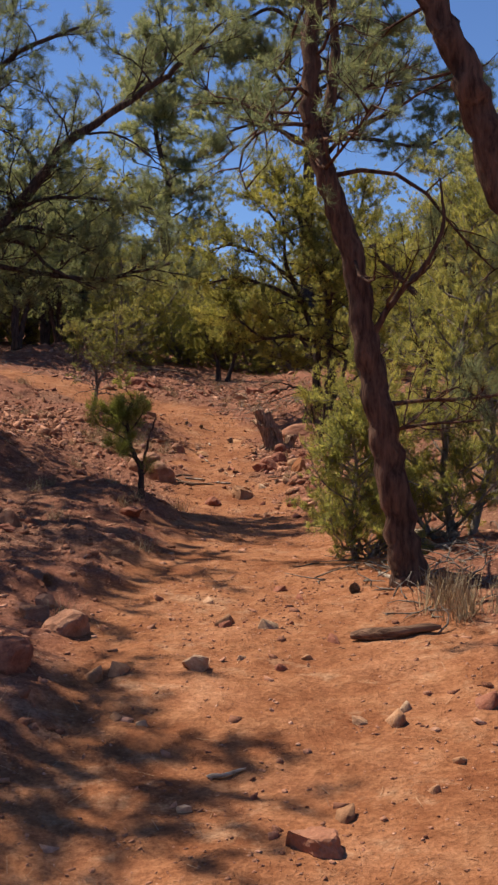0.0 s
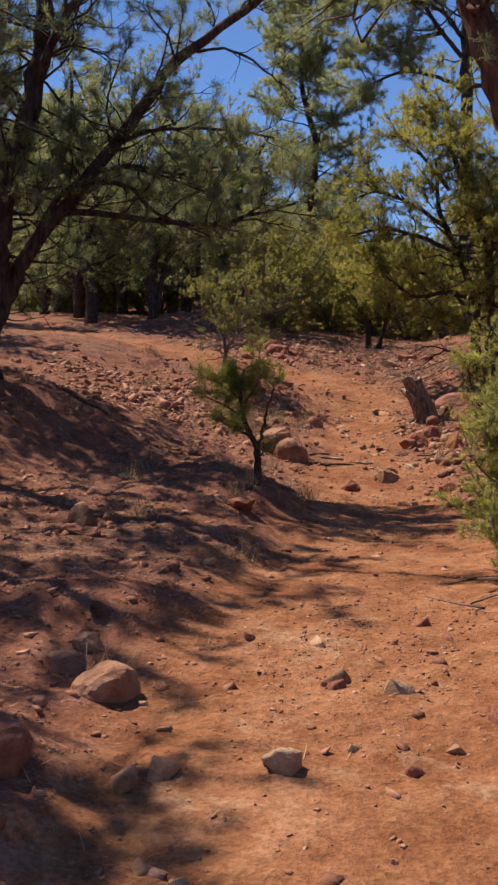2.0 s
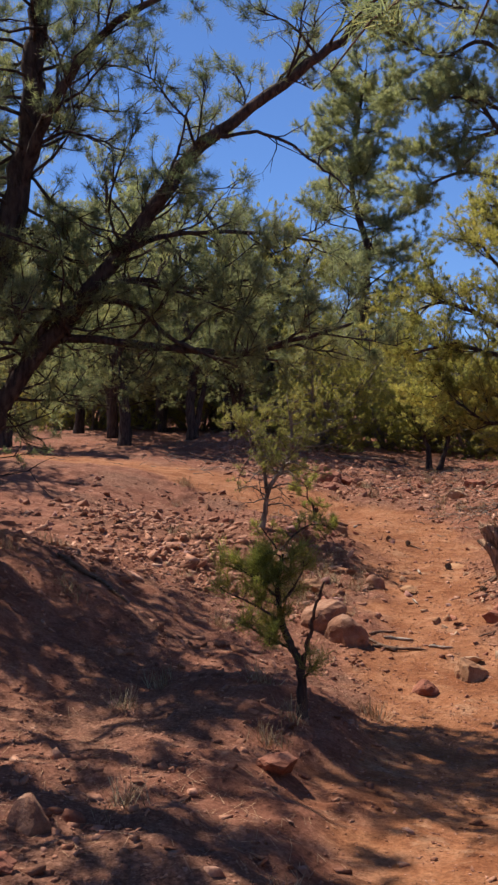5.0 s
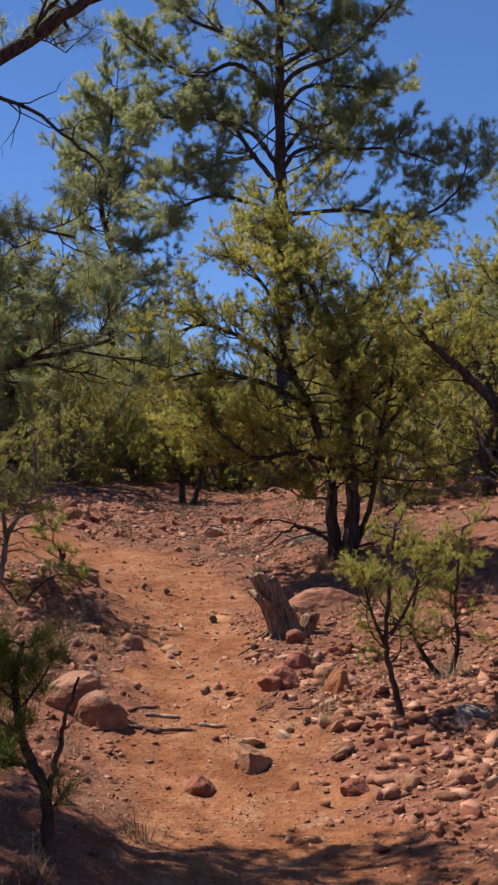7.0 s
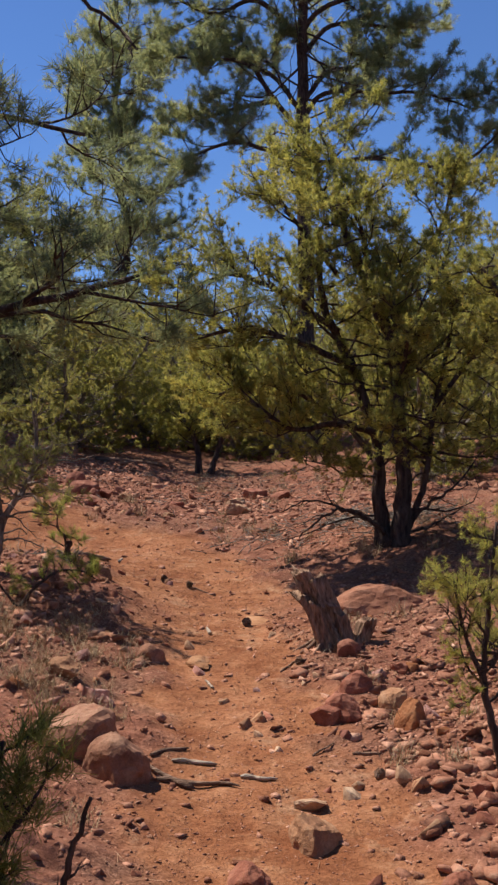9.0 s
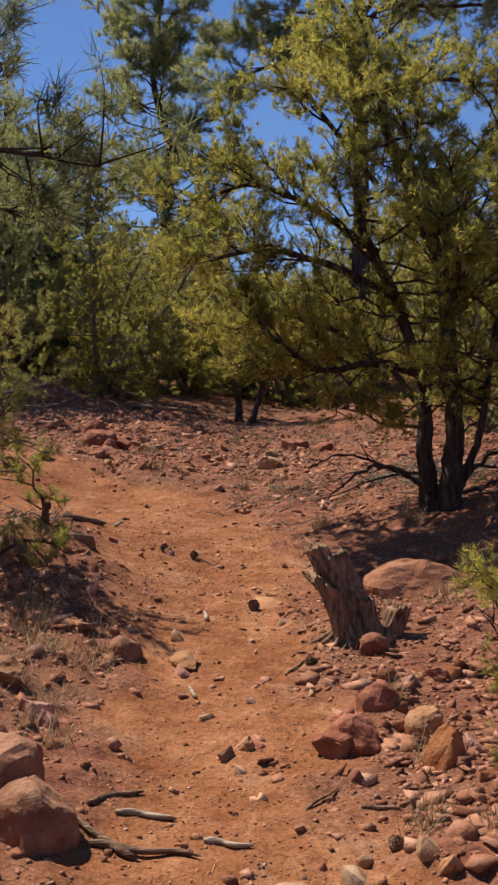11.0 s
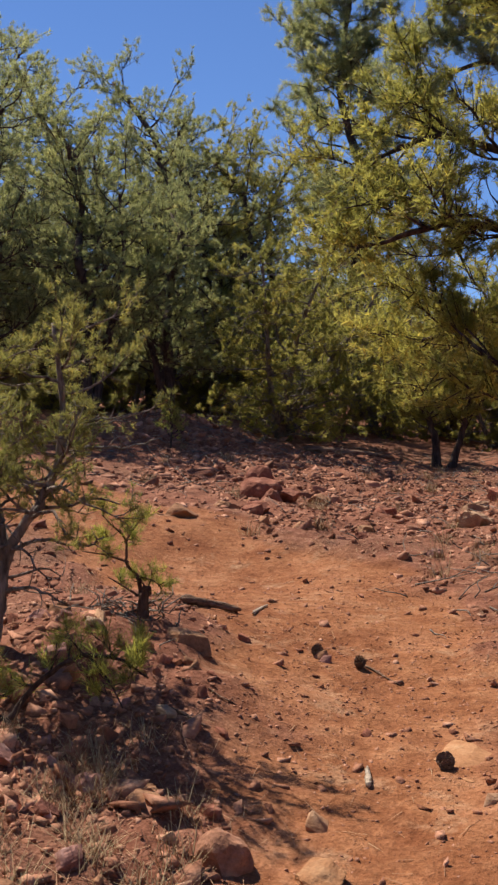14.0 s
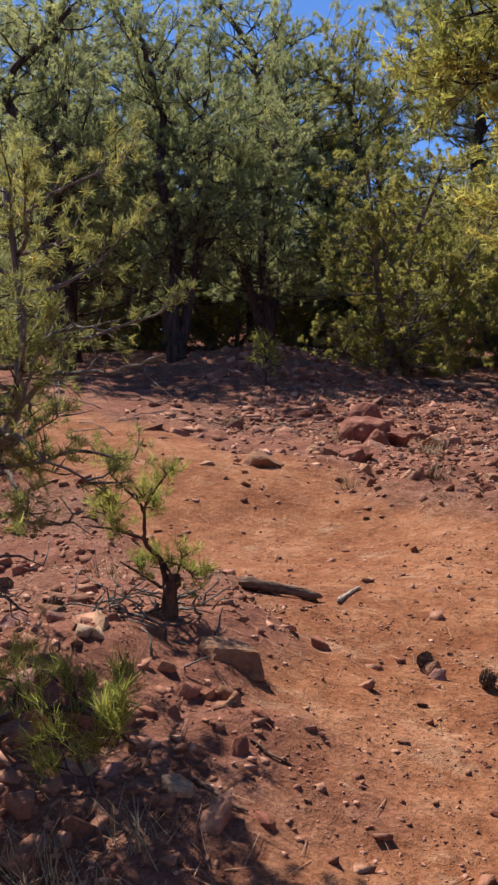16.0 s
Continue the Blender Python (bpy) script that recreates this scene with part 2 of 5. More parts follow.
def lattice_noise(x, y, seed):
    """Smooth value noise in the plane, 0 to 1."""
    def rnd(i, j):
        h = np.sin(i * 127.1 + j * 311.7 + seed * 74.7) * 43758.5453
        return h - np.floor(h)
    i, j = np.floor(x), np.floor(y)
    u, v = x - i, y - j
    u, v = u * u * (3 - 2 * u), v * v * (3 - 2 * v)
    return (rnd(i, j) * (1 - u) + rnd(i + 1, j) * u) * (1 - v) + (rnd(i, j + 1) * (1 - u) + rnd(i + 1, j + 1) * u) * v


def trodden(x, y):
    """1 on the worn trail, 0 beside it."""
    wide = np.interp(y, (-12, 0, 7, 10, 13, 16, 19, 21, 23, 26), (1.6, 1.5, 1.15, 0.9, 0.75, 0.62, 0.72, 0.95, 1.0, 1.0))
    slope = np.abs(np.gradient(trail_x(np.linspace(-12, 26, 400)), 38 / 399))
    lean = np.interp(y, np.linspace(-12, 26, 400), np.sqrt(1 + slope ** 2))
    d = np.abs(x - trail_x(y)) / lean + 0.5 * (lattice_noise(x * 2.2, y * 2.2, 5) - 0.5) + 0.25 * (lattice_noise(x * 6, y * 6, 6) - 0.5)
    return np.where(y > 26, 0, np.clip((wide + 0.15 - d) / 0.35, 0, 1))


def relief(x, y):
    worn = trodden(x, y)
    r = 0.10 * (lattice_noise(x * 0.9, y * 0.9, 1) - 0.5) * (1 - 0.7 * worn)
    r = r + 0.07 * (lattice_noise(x * 2.3, y * 2.3, 2) - 0.5) * (1 - 0.6 * worn)
    r = r + 0.055 * (lattice_noise(x * 6.1, y * 6.1, 3) - 0.5) * (1 - 0.6 * worn)
    return r + 0.026 * (lattice_noise(x * 14, y * 14, 4) - 0.5) * (1 - 0.5 * worn) - 0.03 * worn


def surface_z(x, y):
    return ground_z(x, y) + relief(np.asarray(x, float), np.asarray(y, float))


# ---- ground ----
def build_ground():
    def axis(lo, hi, step, far):
        inner = np.arange(lo, hi + step / 2, step)
        out = step * 1.16 ** np.arange(1, 60)
        out = np.cumsum(out)
        out = out[out < far]
        return np.concatenate([lo - out[::-1], inner, hi + out])
    xs, ys = axis(-4.6, 3.0, 0.04, 900), axis(2.5, 30.0, 0.04, 900)
    gx, gy = np.meshgrid(xs, ys)
    gz = surface_z(gx, gy)
    verts = np.stack([gx.ravel(), gy.ravel(), gz.ravel()], 1)
    w, h = len(xs), len(ys)
    i = (np.arange(h - 1)[:, None] * w + np.arange(w - 1)[None, :]).ravel()
    me = mesh_of("ground", verts, np.stack([i, i + 1, i + w + 1, i + w], 1), DIRT)
    att = me.attributes.new("trodden", "FLOAT", "POINT")
    att.data.foreach_set("value", trodden(gx, gy).ravel().astype(np.float32))
    tagged(new("ground", me), "red-orange dirt hillside with a worn trail", "ground", kind="structure")


build_ground()


# ---- wood and foliage ----
def curve_through(points, count):
    """Points evenly spaced on a smooth curve through the given ones."""
    p = np.asarray(points, float)
    if len(p) < 3:
        return np.array([p[0] + (p[-1] - p[0]) * k for k in np.linspace(0, 1, count)])
    q = np.vstack([2 * p[0] - p[1], p, 2 * p[-1] - p[-2]])
    out = []
    for k in np.linspace(0, len(p) - 1 - 1e-6, count):
        i, u = int(k), k - int(k)
        a, b, c, d = q[i], q[i + 1], q[i + 2], q[i + 3]
        out.append(0.5 * (2 * b + (c - a) * u + (2 * a - 5 * b + 4 * c - d) * u * u + (3 * b - a - 3 * c + d) * u ** 3))
    return np.array(out)


def tube(points, radii, sides, rng, rough=0.0):
    """A closed tapering tube with a slightly uneven girth: verts, quads."""
    p = np.asarray(points, float)
    t = np.gradient(p, axis=0)
    t /= np.linalg.norm(t, axis=1)[:, None] + 1e-9
    ref = np.array([1.0, 0.13, 0]) if abs(t[:, 2].mean()) > 0.6 else np.array([0.1, 0.05, 1.0])
    u = np.cross(t, ref)
    u /= np.linalg.norm(u, axis=1)[:, None] + 1e-9
    v = np.cross(t, u)
    ang = np.arange(sides) * 2 * math.pi / sides
    r = np.asarray(radii, float)[:, None] * (1 + rough * (rng.random((len(p), sides)) - 0.5))
    ring = p[:, None, :] + r[:, :, None] * (np.cos(ang)[None, :, None] * u[:, None, :] + np.sin(ang)[None, :, None] * v[:, None, :])
    verts = ring.reshape(-1, 3)
    i = np.arange(len(p) - 1)[:, None] * sides
    j = np.arange(sides)[None, :]
    k = (j + 1) % sides
    quads = np.stack([i + j, i + k, i + sides + k, i + sides + j], 2).reshape(-1, 4)
    n = len(verts)
    verts = np.vstack([verts, p[0], p[-1]])
    m = (len(p) - 1) * sides
    j = np.arange(sides)
    k = (j + 1) % sides
    caps = np.vstack([np.stack([k, j, np.full(sides, n), np.full(sides, n)], 1), np.stack([m + j, m + k, np.full(sides, n + 1), np.full(sides, n + 1)], 1)])
    return verts, quads, caps[:, :3]


def joined(tubes):
    vs, fs, base = [], [], 0
    for v, q, c in tubes:
        vs.append(v)
        fs += (q + base).tolist() + (c + base).tolist()
        base += len(v)
    return np.vstack(vs), fs


def unit(v):
    return v / (np.linalg.norm(v, axis=-1, keepdims=True) + 1e-9)


def tufts(places, ways, rng, count, length, width, spread):
    """Bunches of thin needles that fan out from each place along its way."""
    p = np.repeat(np.asarray(places), count, 0)
    d = np.repeat(unit(np.asarray(ways)), count, 0)
    n = len(p)
    tip = unit(d + spread * rng.normal(size=(n, 3)))
    side = unit(np.cross(tip, rng.normal(size=(n, 3))))
    ln = length * rng.uniform(0.6, 1.15, (n, 1))
    root = p + d * rng.uniform(-0.35, 0.35, (n, 1)) * length + rng.normal(size=(n, 3)) * length * 0.10
    wd = width * rng.uniform(0.7, 1.3, (n, 1))
    verts = np.stack([root - side * wd / 2, root + side * wd / 2, root + tip * ln + side * wd * 0.15, root + tip * ln - side * wd * 0.15], 1).reshape(-1, 3)
    return verts, np.arange(4 * n).reshape(n, 4)


def bough(rng, start, way, length, radius, lift, wander, steps=6):
    pts = [np.asarray(start, float)]
    d = unit(np.asarray(way, float))
    for k in range(steps):
        d = unit(d + wander * rng.normal(size=3) + np.array([0, 0, lift / steps]))
        pts.append(pts[-1] + d * length / steps)
    return np.array(pts), np.linspace(radius, radius * 0.25, steps + 1)


def tree(name, label, x, y, stems, bark, leaf, seed, crown, twig, needles, limbs=(), bare=0, sink=0.06, category="tree", apart=True, limb_share=1.0):
    """A tree whose parts are each stem, each large limb, the branches and the crown.
    stems, limbs: (points from the base, thickness at foot and at tip).
    crown: (first fraction of a stem with branches, number, length low, length high, lift, rise of the branch way)
    twig: (number a branch, length, tufts a twig); needles: (number, length, width, spread). bare: number of leafless dead branches."""
    rng = np.random.default_rng(seed)
    root = tagged(new(name), label, category)
    root.location = (x, y, float(surface_z(x, y)) - sink)
    f0, count, len0, len1, lift, rise = crown
    boughs, places, ways = [], [], []
    carriers = []
    for kind, group in (("trunk", stems), ("limb", limbs)):
        for pts, r0, r1 in group:
            n = max(8, int(len(pts) * 5))
            c = curve_through(pts, n)
            c[1:-1] += rng.normal(size=(n - 2, 3)) * r0 * 0.10
            f = np.linspace(0, 1, n)
            rad = r1 + (r0 - r1) * (1 - f) ** 0.85
            if kind == "trunk":
                rad = rad + r0 * 0.45 * np.exp(-f * n / 1.6)
            v, q, cap = tube(c, rad, 12 if r0 > 0.05 else 8, rng, 0.22)
            part(kind, mesh_of(kind, v, q.tolist() + cap.tolist(), bark), root)
            carriers.append((c, rad, kind))
    golden = rng.uniform(0, 6)
    weights = np.array([np.linalg.norm(np.diff(c, axis=0), axis=1).sum() for c, _, _ in carriers])
    weights *= [1.0 if kind == "trunk" else limb_share for _, _, kind in carriers]
    shares = np.maximum(1, np.round(count * weights / weights.sum())).astype(int)
    for (c, rad, kind), share in zip(carriers, shares):
        lo = f0 if kind == "trunk" else 0.3
        for k in range(share + bare):
            dead = k >= share
            f = lo + (1 - lo) * ((k + rng.random()) / share) if not dead else rng.uniform(lo * 0.4, lo + 0.2)
            f = min(f, 0.995)
            at = f * (len(c) - 1)
            i = int(at)
            start = c[i] + (c[min(i + 1, len(c) - 1)] - c[i]) * (at - i)
            along = unit(c[min(i + 1, len(c) - 1)] - c[max(i - 1, 0)])
            golden += 2.4 + rng.normal() * 0.4
            g = (f - lo) / (1 - lo)
            out = np.array([math.cos(golden), math.sin(golden), rise + 0.35 * rng.normal()])
            if kind == "limb":
                out = out * np.array([1, 1, 0.6]) + along * 0.9
            ln = (len0 + (len1 - len0) * g) * rng.uniform(0.65, 1.2) * (0.6 if dead else 1) * (0.6 if kind == "limb" else 1)
            br = min(rad[i] * 0.6, 0.006 + ln * 0.009)
            pts, r = bough(rng, start, out, ln, br, lift, 0.24)
            first = len(boughs)
            boughs.append(tube(pts, r, 5, rng, 0.2))
            for w in range(twig[0] if not dead else 3):
                at2 = rng.uniform(0.28, 1.0) * (len(pts) - 1) if w else len(pts) - 1.01
                i2 = int(at2)
                st = pts[i2] + (pts[i2 + 1] - pts[i2]) * (at2 - i2)
                way = unit(pts[i2 + 1] - pts[i2]) * 0.8 + rng.normal(size=3) * 0.6 + np.array([0, 0, 0.25])
                tp, tr = bough(rng, st, way, twig[1] * rng.uniform(0.6, 1.3), max(0.004, br * 0.4), 0.25, 0.2, 3)
                boughs.append(tube(tp, tr, 3, rng))
                if dead:
                    continue
                for s in range(twig[2]):
                    u = rng.uniform(twig[3] if len(twig) > 3 else 0.15, 1.0) * 2.99
                    j = int(u)
                    places.append(tp[j] + (tp[j + 1] - tp[j]) * (u - j) + rng.normal(size=3) * 0.02)
                    ways.append(unit(tp[j + 1] - tp[j]) + np.array([0, 0, 0.5]) + rng.normal(size=3) * 0.3)
            if apart:
                lone = category == "young tree"
                v, q = joined(boughs[first:first + 1] if lone else boughs[first:])
                branch = part("branch", mesh_of("branch", v, q, bark), root)
                for piece in boughs[first + 1:] if lone else ():
                    v, q = joined([piece])
                    part("twig", mesh_of("twig", v, q, bark), branch)
    if not apart:
        v, f = joined(boughs)
        tagged(part("branch_mass", mesh_of("branch_mass", v, f, bark), root), kind="stuff")
    if places:
        v, f = tufts(places, ways, rng, *needles)
        part("crown", mesh_of("crown", v, f, leaf, False), root)
    return root


def dead_limb(root, points, r0, r1, seed, bark, twigs=7, reach=0.3):
    """A leafless limb with crooked bare twigs, under the tree that carries it."""
    rng = np.random.default_rng(seed)
    c = curve_through(points, 5 * len(points))
    c[1:-1] += rng.normal(size=(len(c) - 2, 3)) * r0 * 0.35
    pieces = [tube(c, np.linspace(r0, r1, len(c)), 7, rng, 0.25)]
    for k in range(twigs):
        i = int(len(c) * (0.25 + 0.72 * (k + rng.random()) / (twigs + 1)))
        along = unit(c[min(i + 1, len(c) - 1)] - c[i - 1])
        tp, tr = bough(rng, c[i], along * 0.7 + rng.normal(size=3) * 0.7, reach * rng.uniform(0.4, 1.2), r1 * 1.1, 0.1, 0.35, 5)
        pieces.append(tube(tp, tr, 4, rng, 0.2))
        fp, fr = bough(rng, tp[3], unit(tp[4] - tp[2]) + rng.normal(size=3) * 0.7, reach * 0.5, r1 * 0.6, 0.1, 0.3, 3)
        pieces.append(tube(fp, fr, 3, rng))
    v, f = joined(pieces)
    part("limb", mesh_of("limb", v, f, bark), root, "leafless dead limb")


# ---- the trees beside the trail ----
LEFT_LABEL = "old dark-barked pine with crooked spreading limbs, in shade"
left_pine = tree("pine_tree", LEFT_LABEL, -4.0, 13.2,
     [([(0, 0, 0), (0.05, 0, 0.35), (0.19, -0.05, 0.87), (0.25, -0.1, 1.3), (0.32, -0.1, 1.73), (0.58, -0.1, 2.5), (0.75, -0.1, 3.26), (0.80, -0.1, 4.0), (0.85, 0, 5.0)], 0.17, 0.05),
      ([(-0.1, 0.1, 0), (-0.35, 0.2, 1.0), (-0.45, 0.2, 2.2), (-0.4, 0.3, 3.4), (-0.2, 0.3, 4.6)], 0.12, 0.04)],
     BARK_DARK, SHADED_PINE, 11, (0.33, 185, 1.4, 1.0, 0.15, 0.15), (12, 0.26, 3, 0.45), (36, 0.078, 0.0034, 1.3),
     limbs=[([(0.08, 0, 0.3), (0.35, 0, 0.85), (0.58, 0, 1.25), (1.23, 0, 1.97), (1.75, 0, 2.6), (2.02, 0, 2.95), (2.7, 0, 3.4), (3.18, 0, 3.74), (3.6, 0, 4.1)], 0.085, 0.02),
            ([(0.58, 0, 1.28), (0.8, -0.02, 1.65), (1.07, -0.03, 1.83), (1.54, -0.03, 1.79), (1.79, -0.03, 1.54), (2.32, -0.03, 1.29)], 0.035, 0.010),
            ([(0.5, 0, 1.15), (0.75, 0.03, 1.45), (1.01, 0.03, 1.57), (1.8, 0.03, 1.46), (2.37, 0.03, 1.40), (2.7, 0.03, 1.47), (3.18, 0.03, 1.58)], 0.040, 0.012),
            ([(1.33, 0, 2.08), (1.5, 0, 2.22), (1.84, 0, 2.32), (2.5, 0, 2.29), (2.96, 0, 2.19)], 0.026, 0.008),
            ([(1.2, 0.05, 1.95), (1.6, 0.05, 2.0), (2.0, 0.05, 1.9), (2.4, 0.05, 1.95)], 0.024, 0.008),
            ([(0.58, -0.1, 2.5), (1.0, -0.3, 3.3), (1.5, -0.4, 3.8), (2.2, -0.4, 4.1)], 0.05, 0.015)], bare=9, limb_share=0.30)
for pts, r in (([(0.9, -0.02, 1.72), (1.3, -0.1, 1.95), (1.9, -0.15, 1.85), (2.5, -0.2, 1.6)], 0.02), ([(1.6, 0, 2.4), (1.9, -0.1, 2.9), (2.0, -0.1, 3.3)], 0.016),
               ([(2.2, 0, 3.05), (2.6, -0.1, 3.0), (3.0, -0.15, 2.7), (3.2, -0.15, 2.5)], 0.016), ([(2.6, 0, 3.35), (2.9, 0, 3.7), (2.95, 0.1, 4.0)], 0.014),
               ([(0.7, -0.1, 3.0), (1.1, -0.2, 3.1), (1.6, -0.2, 2.9)], 0.016), ([(0.62, -0.1, 2.6), (0.3, -0.3, 2.9), (0.2, -0.4, 3.4)], 0.016)):
    dead_limb(left_pine, pts, r, 0.005, int(100 * r + 1000 * pts[0][0]), BARK_DARK, 9, 0.42)
tree("pine_tree", "slender leaning pine with dark reddish furrowed bark", 1.11, 7.41,
     [([(0, 0, 0), (-0.07, 0, 0.4), (-0.14, 0, 0.84), (-0.22, 0, 1.2), (-0.27, 0, 1.48), (-0.34, 0, 1.98), (-0.48, 0, 2.44), (-0.59, 0, 2.8), (-0.64, 0.05, 3.15), (-0.60, 0.1, 3.8), (-0.52, 0.2, 4.8), (-0.6, 0.3, 5.6)], 0.108, 0.035)],
     BARK_RED, SHADED_PINE, 12, (0.58, 34, 1.2, 0.8, 0.2, 0.15), (10, 0.28, 3, 0.35), (38, 0.068, 0.0026, 1.3),
     limbs=[([(-0.2, 0.0, 1.17), (0.1, -0.05, 1.2), (0.4, -0.1, 1.21), (0.7, -0.1, 1.26)], 0.016, 0.006), ([(-0.17, 0.0, 1.0), (0.1, -0.05, 1.05), (0.45, -0.1, 1.07)], 0.014, 0.005),
            ([(-0.28, 0.0, 1.55), (-0.12, -0.05, 1.82), (0.08, -0.05, 2.05), (0.20, -0.05, 2.3), (0.18, -0.05, 2.6)], 0.024, 0.006),
            ([(-0.60, 0.05, 2.75), (-0.5, 0.3, 3.1), (-0.45, 0.4, 3.6), (-0.5, 0.4, 4.4)], 0.05, 0.02)], bare=4, limb_share=0.25)
tree("pine_tree", "dark-barked pine leaning over the trail", 2.24, 6.6,
     [([(0, 0, 0), (-0.2, 0, 1.0), (-0.48, 0, 1.8), (-0.74, 0, 2.3), (-0.86, 0, 2.68), (-1.0, 0, 3.06), (-1.16, 0, 3.38), (-1.3, 0.1, 4.2), (-1.2, 0.2, 5.2)], 0.14, 0.04)],
     BARK_RED, SHADED_PINE, 13, (0.70, 14, 0.9, 0.7, 0.2, 0.3), (8, 0.28, 3, 0.4), (35, 0.068, 0.0026, 1.3), bare=2)
tree("juniper_shrub", "wispy yellow-green juniper shrub at the trail's edge", 1.62, 8.7,
     [([(0, 0, 0), (-0.1, 0, 0.5), (-0.05, 0, 1.1), (0.1, 0, 1.9), (0.05, 0, 2.5)], 0.035, 0.008),
      ([(0.1, 0.1, 0), (0.3, 0.2, 0.8), (0.25, 0.2, 1.6), (0.4, 0.2, 2.6)], 0.03, 0.008),
      ([(-0.1, -0.1, 0), (-0.35, -0.1, 0.3), (-0.55, -0.1, 0.75), (-0.6, -0.1, 1.2)], 0.022, 0.006)],
     BARK_GREY, JUNIPER, 14, (0.06, 100, 0.75, 0.4, 0.5, 0.5), (8, 0.20, 6), (22, 0.042, 0.0032, 0.7), bare=4, category="shrub")
tree("juniper_shrub", "low dry juniper shrub beside the leaning pine", 0.86, 8.55,
     [([(0, 0, 0), (-0.05, 0, 0.3), (0.0, 0, 0.7), (-0.05, 0, 1.0)], 0.022, 0.006), ([(0.05, 0, 0), (0.2, 0, 0.25), (0.35, 0, 0.55)], 0.018, 0.005)],
     BARK_GREY, JUNIPER, 15, (0.05, 66, 0.5, 0.25, 0.4, 0.4), (7, 0.16, 6), (22, 0.040, 0.0032, 0.7), bare=2, category="shrub")
tree("juniper_shrub", "tall yellow-green juniper behind the leaning pines", 2.3, 10.4,
     [([(0, 0, 0), (-0.1, 0, 0.7), (-0.2, 0, 1.5), (-0.1, 0, 2.5), (-0.1, 0, 3.2)], 0.06, 0.01), ([(0.1, 0, 0), (0.4, 0, 0.9), (0.5, 0, 2.0), (0.6, 0, 2.8)], 0.05, 0.01)],
     BARK_GREY, JUNIPER, 18, (0.1, 60, 0.95, 0.5, 0.5, 0.4), (8, 0.24, 6), (22, 0.050, 0.0040, 0.75), bare=4, category="shrub")
for sx, sy, seed, boughs in ((-3.95, 6.5, 16, 48), (-4.3, 8.9, 20, 22)):
    tree("pine_tree", "dark-barked pine with wide boughs that shade the trail", sx, sy,
         [([(0, 0, 0), (0.1, 0, 1.2), (0.2, 0.1, 2.4), (0.4, 0.1, 3.6), (0.5, 0.1, 4.8)], 0.15, 0.04)],
         BARK_DARK, PINE, seed, (0.60, boughs, 1.3, 0.8, 0.2, 0.15), (8, 0.32, 4, 0.3), (22, 0.100, 0.0065, 1.2))
tree("pine_tree", "dark-barked pine standing above the shaded slope", -4.8, 11.0,
     [([(0, 0, 0), (0.2, 0, 1.4), (0.5, 0.1, 2.8), (0.9, 0.1, 4.0), (1.1, 0.1, 5.4)], 0.16, 0.04)],
     BARK_DARK, PINE, 19, (0.45, 36, 1.9, 1.0, 0.2, 0.15), (9, 0.32, 4, 0.3), (22, 0.100, 0.0072, 1.2))
main_pinon = tree("pinon_pine", "twin-trunked yellow-green pinon pine with a dense crown", 1.30, 20.45,
     [([(0.05, 0, 0), (0.12, 0, 0.5), (0.10, 0, 1.1), (0.08, 0, 1.7), (0.02, 0, 2.2), (-0.2, 0, 2.75), (-0.42, 0.1, 3.4), (-0.52, 0.1, 4.2)], 0.095, 0.025),
      ([(-0.08, 0.05, 0), (-0.12, 0.1, 0.5), (-0.12, 0.15, 1.1), (-0.35, 0.2, 1.9), (-0.65, 0.2, 2.6), (-0.7, 0.2, 3.4)], 0.085, 0.02),
      ([(0.1, 0, 0.1), (0.35, 0, 0.7), (0.5, 0.1, 1.5), (0.7, 0.1, 2.4), (0.6, 0.1, 3.1)], 0.038, 0.012)],
     BARK_DARK, PINON, 17, (0.28, 190, 1.25, 0.85, 0.10, 0.10), (16, 0.28, 6, 0.25), (18, 0.048, 0.0055, 1.2),
     limbs=[([(-0.12, 0, 1.2), (-0.6, -0.2, 1.3), (-1.05, -0.3, 1.25), (-1.45, -0.3, 1.55)], 0.04, 0.012),
            ([(-0.35, 0.1, 1.9), (-0.9, -0.1, 2.15), (-1.5, -0.2, 2.3), (-2.0, -0.2, 2.2)], 0.04, 0.012),
            ([(-0.5, 0.1, 2.3), (-1.1, 0, 2.7), (-1.6, 0, 2.9), (-2.0, 0, 2.8)], 0.035, 0.010),
            ([(-0.5, 0.1, 2.9), (-0.95, 0.1, 3.5), (-1.2, 0.1, 3.9)], 0.03, 0.010),
            ([(-0.12, 0.2, 0.9), (-0.5, 0.4, 1.4), (-1.2, 0.6, 1.8), (-1.8, 0.6, 1.7)], 0.035, 0.010),
            ([(0.5, 0.1, 1.5), (0.9, 0.1, 2.0), (1.25, 0.0, 2.4), (1.4, 0.0, 2.9)], 0.03, 0.010),
            ([(0.02, 0, 2.2), (0.35, 0, 2.9), (0.6, -0.1, 3.4), (0.7, -0.1, 3.8)], 0.03, 0.010),
            ([(-0.42, 0.1, 3.4), (-0.7, 0, 3.9), (-0.65, 0, 4.3)], 0.025, 0.010),
            ([(0.08, -0.1, 1.7), (0.1, -0.6, 2.1), (-0.1, -1.1, 2.4)], 0.03, 0.010),
            ([(-0.2, 0, 2.75), (-0.3, -0.5, 3.2), (-0.5, -0.9, 3.5)], 0.03, 0.010)], bare=3)
